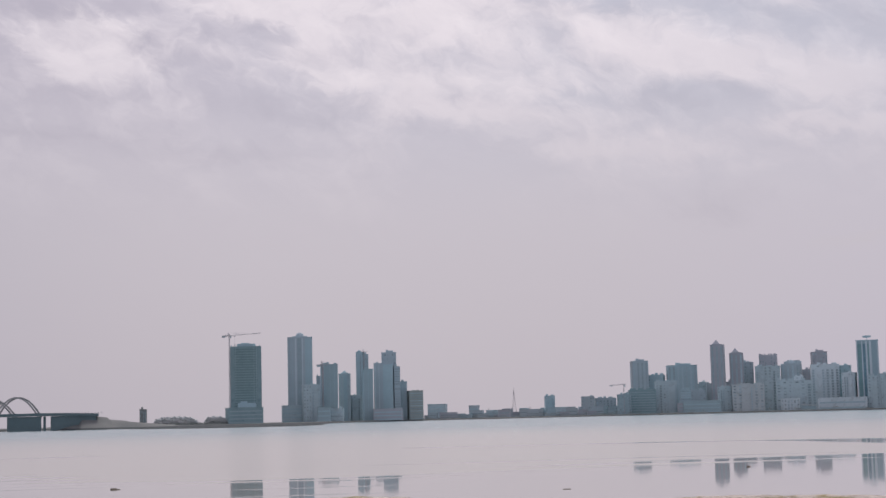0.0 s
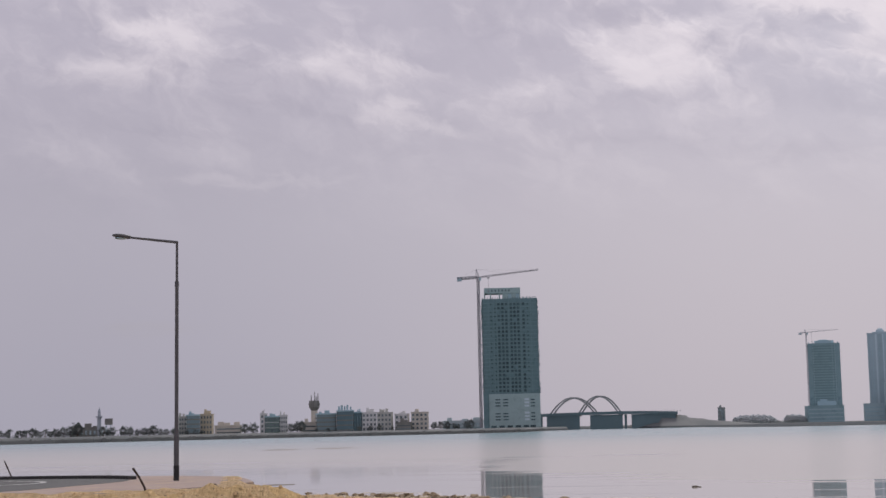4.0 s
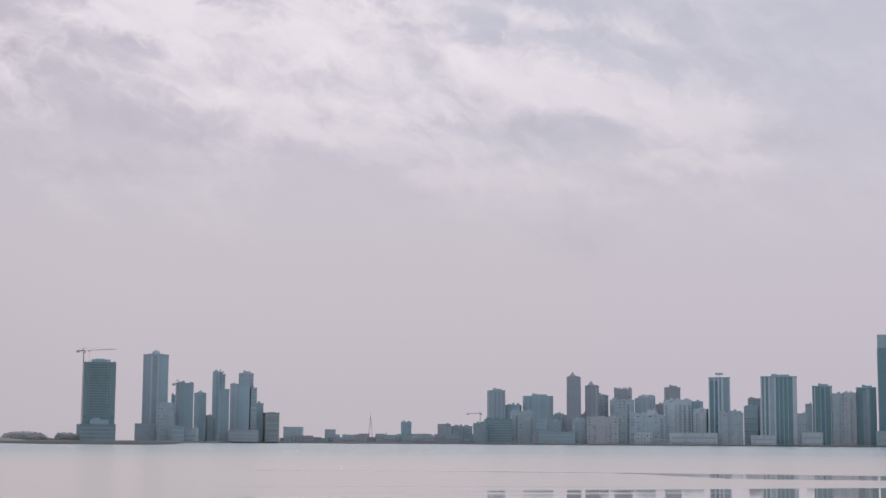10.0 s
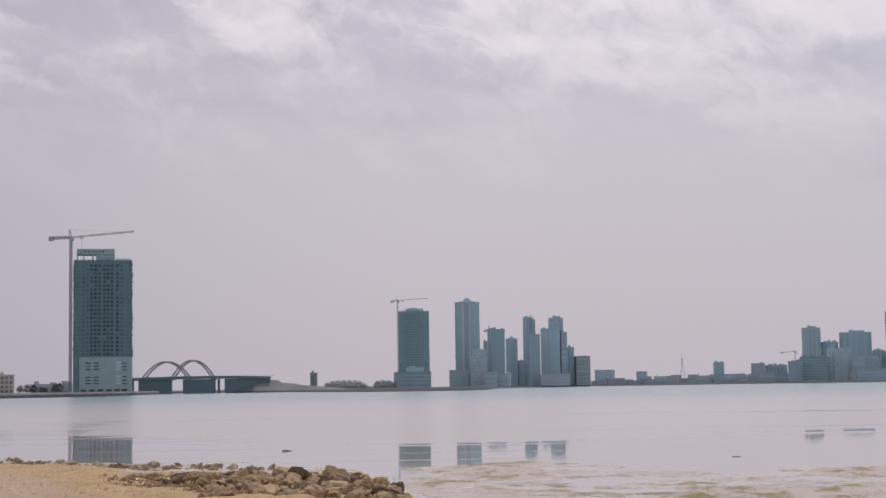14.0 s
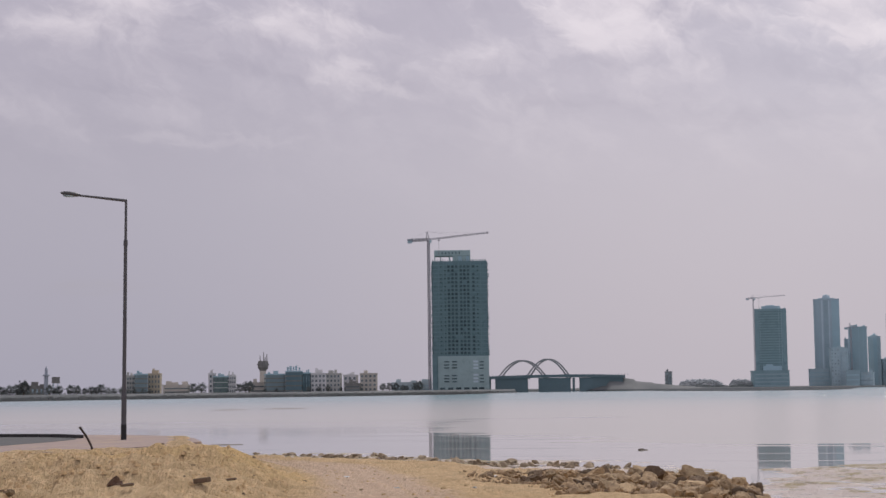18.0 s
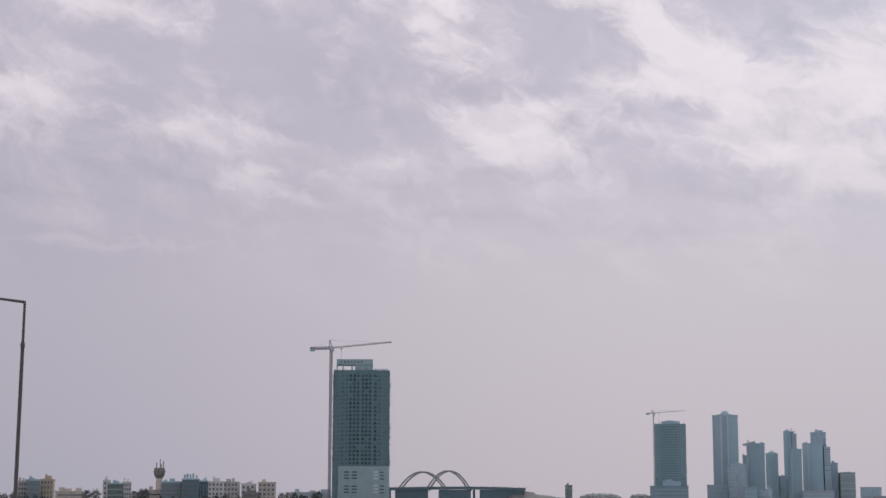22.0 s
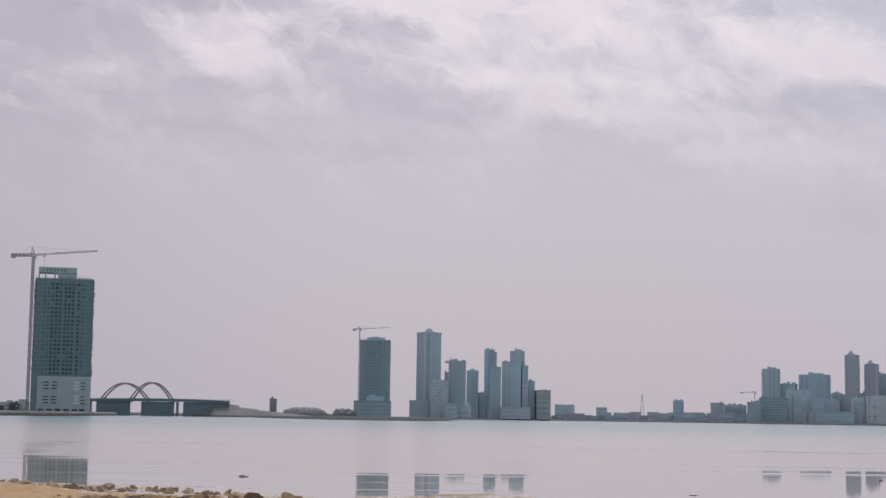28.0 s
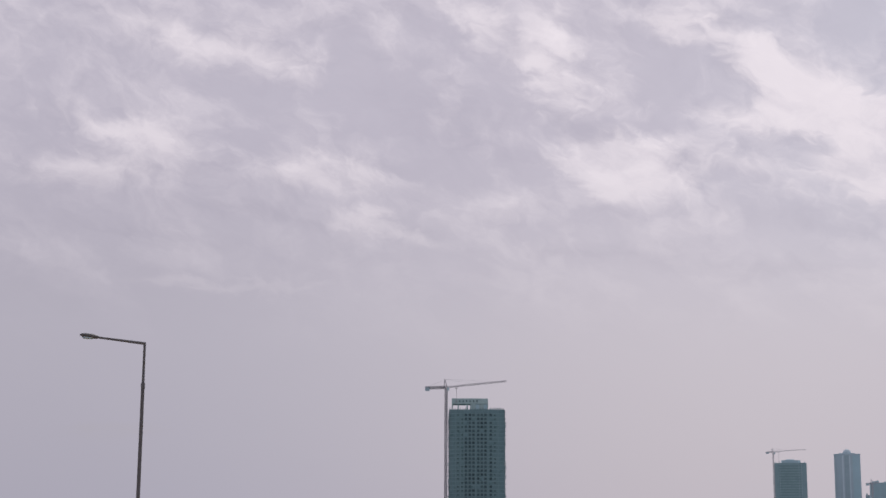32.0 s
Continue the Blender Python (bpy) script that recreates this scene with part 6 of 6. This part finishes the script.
def rock_mesh(seed, detail=3):
    """A lumpy, faceted stone about a metre across."""
    r = random.Random(seed)
    bm = bmesh.new()
    bmesh.ops.create_icosphere(bm, subdivisions=detail, radius=0.5)
    shift = Vector((r.uniform(0, 50), r.uniform(0, 50), r.uniform(0, 50)))
    squash = Vector((r.uniform(0.8, 1.25), r.uniform(0.7, 1.1), r.uniform(0.55, 0.9)))
    cuts = [(Vector((r.uniform(-1, 1), r.uniform(-1, 1), r.uniform(-0.6, 1))).normalized(), r.uniform(0.28, 0.42)) for _ in range(6)]
    for v in bm.verts:
        p = v.co.copy()
        p *= 1 + 0.7 * noise.noise(p * 2.1 + shift) + 0.4 * noise.noise(p * 5.0 + shift) + 0.2 * noise.noise(p * 11.0 + shift)
        for nrm, lim in cuts:
            over = p.dot(nrm) - lim
            if over > 0:
                p -= nrm * over * 0.85
        v.co = Vector((p.x * squash.x, p.y * squash.y, p.z * squash.z))
    return bm


STONES = [mesh_of("rock", rock_mesh(100 + i), "rock_dark" if i % 3 == 1 else "rock") for i in range(10)]
GREY_STONES = [mesh_of("rock", rock_mesh(200 + i), "rock_grey") for i in range(6)]


def rubble_front(t):
    """Distance of the near edge of the rubble heap, from its thin end to its thick end."""
    return float(np.interp(t, (0, 0.2, 0.33, 1), (46.5, 43.5, 38.5, 37.5)))


def heap_of_rocks():
    """The rubble heap at the water's edge: big stones in front and on top, small ones round them."""
    r = random.Random(44)
    pile = thing("rock_pile", pose(0, 0, 0), "heap of rough brown limestone rubble at the water's edge", "rock pile")
    for i in range(300):
        t, u = r.random() ** 0.9, r.random() ** 1.15
        b = -9.9 + 9.35 * t + 1.1 * t * (1 - u)
        d0, d1 = rubble_front(t), ROCK_FAR[0] + (ROCK_FAR[1] - ROCK_FAR[0]) * t
        d = d0 + (d1 - d0) * u
        x, y = at(b, d)
        if t < 0.25 and r.random() < 0.5:
            continue
        s = r.choice((0.14, 0.17, 0.2, 0.25, 0.3, 0.35, 0.42, 0.52)) * (0.8 + 0.4 * math.sin(math.pi * u)) * (0.5 + 0.6 * min(1, t * 2.0))
        z = level(x, y) + ROCK_RISE * math.sin(math.pi * u) * min(1, t * 3.0 + 0.1) * min(1, (1.02 - t) * 8) * r.uniform(0.35, 1.0)
        ob = part("rock", STONES[r.randrange(10)], "", pile)
        ob.matrix_basis = pose(x, y, z + s * 0.12, r.uniform(-40, 40), r.uniform(-40, 40), r.uniform(0, 360)) @ Matrix.Diagonal((s * r.uniform(0.9, 1.35), s, s * r.uniform(0.75, 1.1), 1))
    small = [mesh_of("rock", rock_mesh(400 + k, 2), "rock") for k in range(6)]
    shapes = [(np.array([v.co[:] for v in me.vertices]), np.array([p.vertices[:] for p in me.polygons])) for me in small]
    verts, faces, count = [], [], 0
    for i in range(1300):
        t, u = r.random() ** 0.85, r.random()
        b = -10.6 + 10.1 * t + 1.1 * t * (1 - u) + r.uniform(-0.2, 0.2)
        d = rubble_front(t) - 0.8 + (51.5 - rubble_front(t)) * u
        x, y = at(b, d)
        s = (0.07 + 0.3 * r.random() ** 2.0) * min(1, 0.3 + t * 1.4)
        z = level(x, y) + 0.07 * r.random() * min(1, t * 2)
        m = np.array(pose(x, y, z + s * 0.15, r.uniform(-50, 50), r.uniform(-50, 50), r.uniform(0, 360)))
        v, f = shapes[r.randrange(6)]
        verts.append((v * s) @ m[:3, :3].T + m[:3, 3])
        faces.append(f + count)
        count += len(v)
    me = bpy.data.meshes.new("small_rubble")
    me.from_pydata(np.concatenate(verts).tolist(), [], np.concatenate(faces).tolist())
    me.materials.append(M["rubble"])
    gravel = new("small_rubble", me)
    tagged(gravel, "small broken stones round a rubble heap", "rubble", kind="stuff")
    edge = thing("shore_rocks", pose(0, 0, 0), "scattered dark wet stones along the waterline", "rocks")
    for i in range(260):
        b = r.uniform(-18.8, -3.5) if i < 150 else r.gauss(-13.0, 1.6) if i < 220 else r.uniform(-11, -4)
        d = float(shore(b)) - 1.0 + r.gauss(0, 1.3)
        x, y = at(b, d)
        s = r.choice((0.12, 0.15, 0.2, 0.25, 0.3, 0.45))
        ob = part("rock", GREY_STONES[r.randrange(6)], "", edge)
        ob.matrix_basis = pose(x, y, max(level(x, y), -0.03) + s * 0.1, r.uniform(-40, 40), r.uniform(-40, 40), r.uniform(0, 360)) @ Matrix.Diagonal((s * 1.3, s, s * 0.8, 1))


heap_of_rocks()


def scraps():
    """Timber, stones and rubbish on the sand."""
    r = random.Random(3)
    for b, d, ln, turn in ((-19.88, 28.4, 0.46, -40), (-19.0, 33.0, 0.4, 2), (-22.5, 27.4, 0.22, 10)):
        x, y = at(b, d)
        ob = thing("timber_scrap", pose(x, y, level(x, y) + 0.05, 4, -6, turn), "short weathered plank half buried in sand", "plank", "scraps on the sand")
        bm = bmesh.new()
        box(bm, 0, 0, 0.02 if ln > 0.45 else 0, ln, 0.1 if ln > 0.45 else 0.08, 0.09 if ln > 0.45 else 0.045)
        bmesh.ops.bevel(bm, geom=bm.edges[:], offset=0.012, segments=1, affect="EDGES")
        part("board", bm, "wood", ob)
    for b, d, s in ((-22.92, 29.6, 0.46), (-20.2, 34.0, 0.1), (-26.5, 30.8, 0.2), (-17.0, 35.0, 0.1), (-14.2, 38.0, 0.09), (-12.2, 36.0, 0.1), (-16.2, 40.0, 0.12)):
        x, y = at(b, d)
        ob = new("loose_stone", STONES[r.randrange(10)] if s < 0.3 else mesh_of("loose_stone", rock_mesh(77), "rust"))
        ob.matrix_world = pose(x, y, level(x, y) + s * 0.2, 20, 10, r.uniform(0, 360)) @ Matrix.Diagonal((s, s, s, 1))
        tagged(ob, "dark lump of rusted scrap on sand" if s >= 0.3 else "small stone lying on sand", "stone")
    heap = thing("scrap_heap", pose(0, 0, 0), "dark heap of broken timber and rubble on the sand", "rubble")
    dark = [mesh_of("rock", rock_mesh(300 + i), "rust") for i in range(3)]
    for i in range(70):
        t = r.random()
        x, y = at(-28.35 + 1.35 * t + r.gauss(0.0, 0.14), 37.6 - 4.2 * t + r.gauss(0, 0.3))
        s = r.uniform(0.06, 0.2) * (1.9 - 1.3 * t)
        if i % 9:
            ob = part("rock", dark[i % 3] if i % 3 else GREY_STONES[r.randrange(6)], "", heap)
            ob.matrix_basis = pose(x, y, level(x, y) + s * 0.3, r.uniform(-40, 40), 0, r.uniform(0, 360)) @ Matrix.Diagonal((s * 1.6, s, s * 1.2, 1))
        else:
            ob = part("board", cuboid("board", "wood", 0.4, 0.06, 0.03), "", heap)
            ob.matrix_basis = pose(x, y, level(x, y) + 0.08, r.uniform(-15, 15), r.uniform(-15, 15), r.uniform(-60, 20))
    for b, d, s in ((-14.7, 46.8, 0.1), (-12.9, 40.2, 0.09), (-10.1, 41.2, 0.1), (-17.4, 46.0, 0.08), (-9.4, 47.6, 0.16)):
        x, y = at(b, d)
        ob = new("white_litter", mesh_of("white_litter", rock_mesh(60 + int(d)), "roof_white"))
        ob.matrix_world = pose(x, y, level(x, y) + s * 0.15, 10, 5, r.uniform(0, 360)) @ Matrix.Diagonal((s * 1.6, s, s * 0.6, 1))
        tagged(ob, "scrap of white litter on the sand", "litter", "litter on the sand")


scraps()


def clods(name, count, spread, big, mat, label, seed):
    """Lumps thrown up on the mounds and strewn over the beach."""
    r = random.Random(seed)
    bm = bmesh.new()
    spots = [(r.uniform(-30.5, -16.8), r.uniform(28.5, 48)) for _ in range(count)] + [(r.uniform(-16.8, -4), r.uniform(33, 60)) for _ in range(spread)]
    xs, ys = np.array([at(b, d)[0] for b, d in spots]), np.array([at(b, d)[1] for b, d in spots])
    zs = ground_level(xs, ys)
    for x, y, z in zip(xs, ys, zs):
        s = 0.014 + big * r.random() ** 3.2
        p = Vector((x, y, z + s * 0.05))
        ring = [p + Vector((math.cos(k * 1.257) * s * r.uniform(0.7, 1.4), math.sin(k * 1.257) * s * r.uniform(0.7, 1.4), -s * 0.4)) for k in range(5)]
        vs = [bm.verts.new(v) for v in ring]
        tops = [bm.verts.new(p + (v - p) * 0.55 + Vector((0, 0, s * r.uniform(0.5, 0.9)))) for v in ring]
        bm.faces.new(tops)
        for k in range(5):
            bm.faces.new((vs[k], vs[(k + 1) % 5], tops[(k + 1) % 5], tops[k]))
    tagged(new(name, mesh_of(name, bm, mat)), label, name.split("_")[-1], kind="stuff")


clods("sand_clods", 3800, 300, 0.06, "clod", "lumps of dry yellow sand strewn over mounds", 29)
clods("dark_pebbles", 420, 60, 0.04, "rock_dark", "dark pebbles and crumbs strewn over sand", 31)


def mud_bar(bearing, distance, length, depth, label):
    """A low dark bar just above the water."""
    r = random.Random(int(distance))
    x, y = at(bearing, distance)
    bm = bmesh.new()
    ring = []
    for k in range(18):
        t = k * math.tau / 18
        ring.append((math.cos(t) * length / 2 * r.uniform(0.75, 1.1), math.sin(t) * depth / 2 * r.uniform(0.6, 1.2)))
    prism(bm, ring, -0.1, 0.02 if distance < 500 else 0.3)
    for v in bm.verts:
        if v.co.z > 0:
            v.co.x, v.co.y = v.co.x * 0.85, v.co.y * 0.85
    ob = new("mud_bar", mesh_of("mud_bar", bm, "mud"))
    ob.matrix_world = pose(x, y, 0, 0, 0, -bearing)
    tagged(ob, label, "mud bar", "bars in the shallows")


mud_bar(-18.94, 291, 7.7, 14, "thin dark mud bar far out in the shallows")
mud_bar(-16.95, 300, 9.6, 14, "long dark mud bar far out in the shallows")
mud_bar(-19.0, 98.0, 2.6, 1.6, "low dark bar beside the sand mound")
mud_bar(12.08, 69.0, 0.45, 0.4, "tiny dark bar in still shallows")
mud_bar(3.4, 2035, 38.0, 20.0, "low dark bank off the far shore")
mud_bar(9.5, 2000, 24.0, 20.0, "short dark bank off the far shore")


def water_stone(bearing, distance, size, label):
    x, y = at(bearing, distance)
    ob = new("water_stone", mesh_of("water_stone", rock_mesh(int(distance * 7)), "mud"))
    ob.matrix_world = pose(x, y, 0.02, 0, 0, -bearing) @ Matrix.Diagonal((size * 1.8, size, size * 0.8, 1))
    tagged(ob, label, "stone", "stones in the shallows")


water_stone(-4.08, 81.8, 0.2, "dark flat stone in calm shallows")
water_stone(-3.92, 81.6, 0.1, "small dark stone beside a flat stone")
water_stone(18.55, 92.2, 0.16, "dark stone in calm shallows")
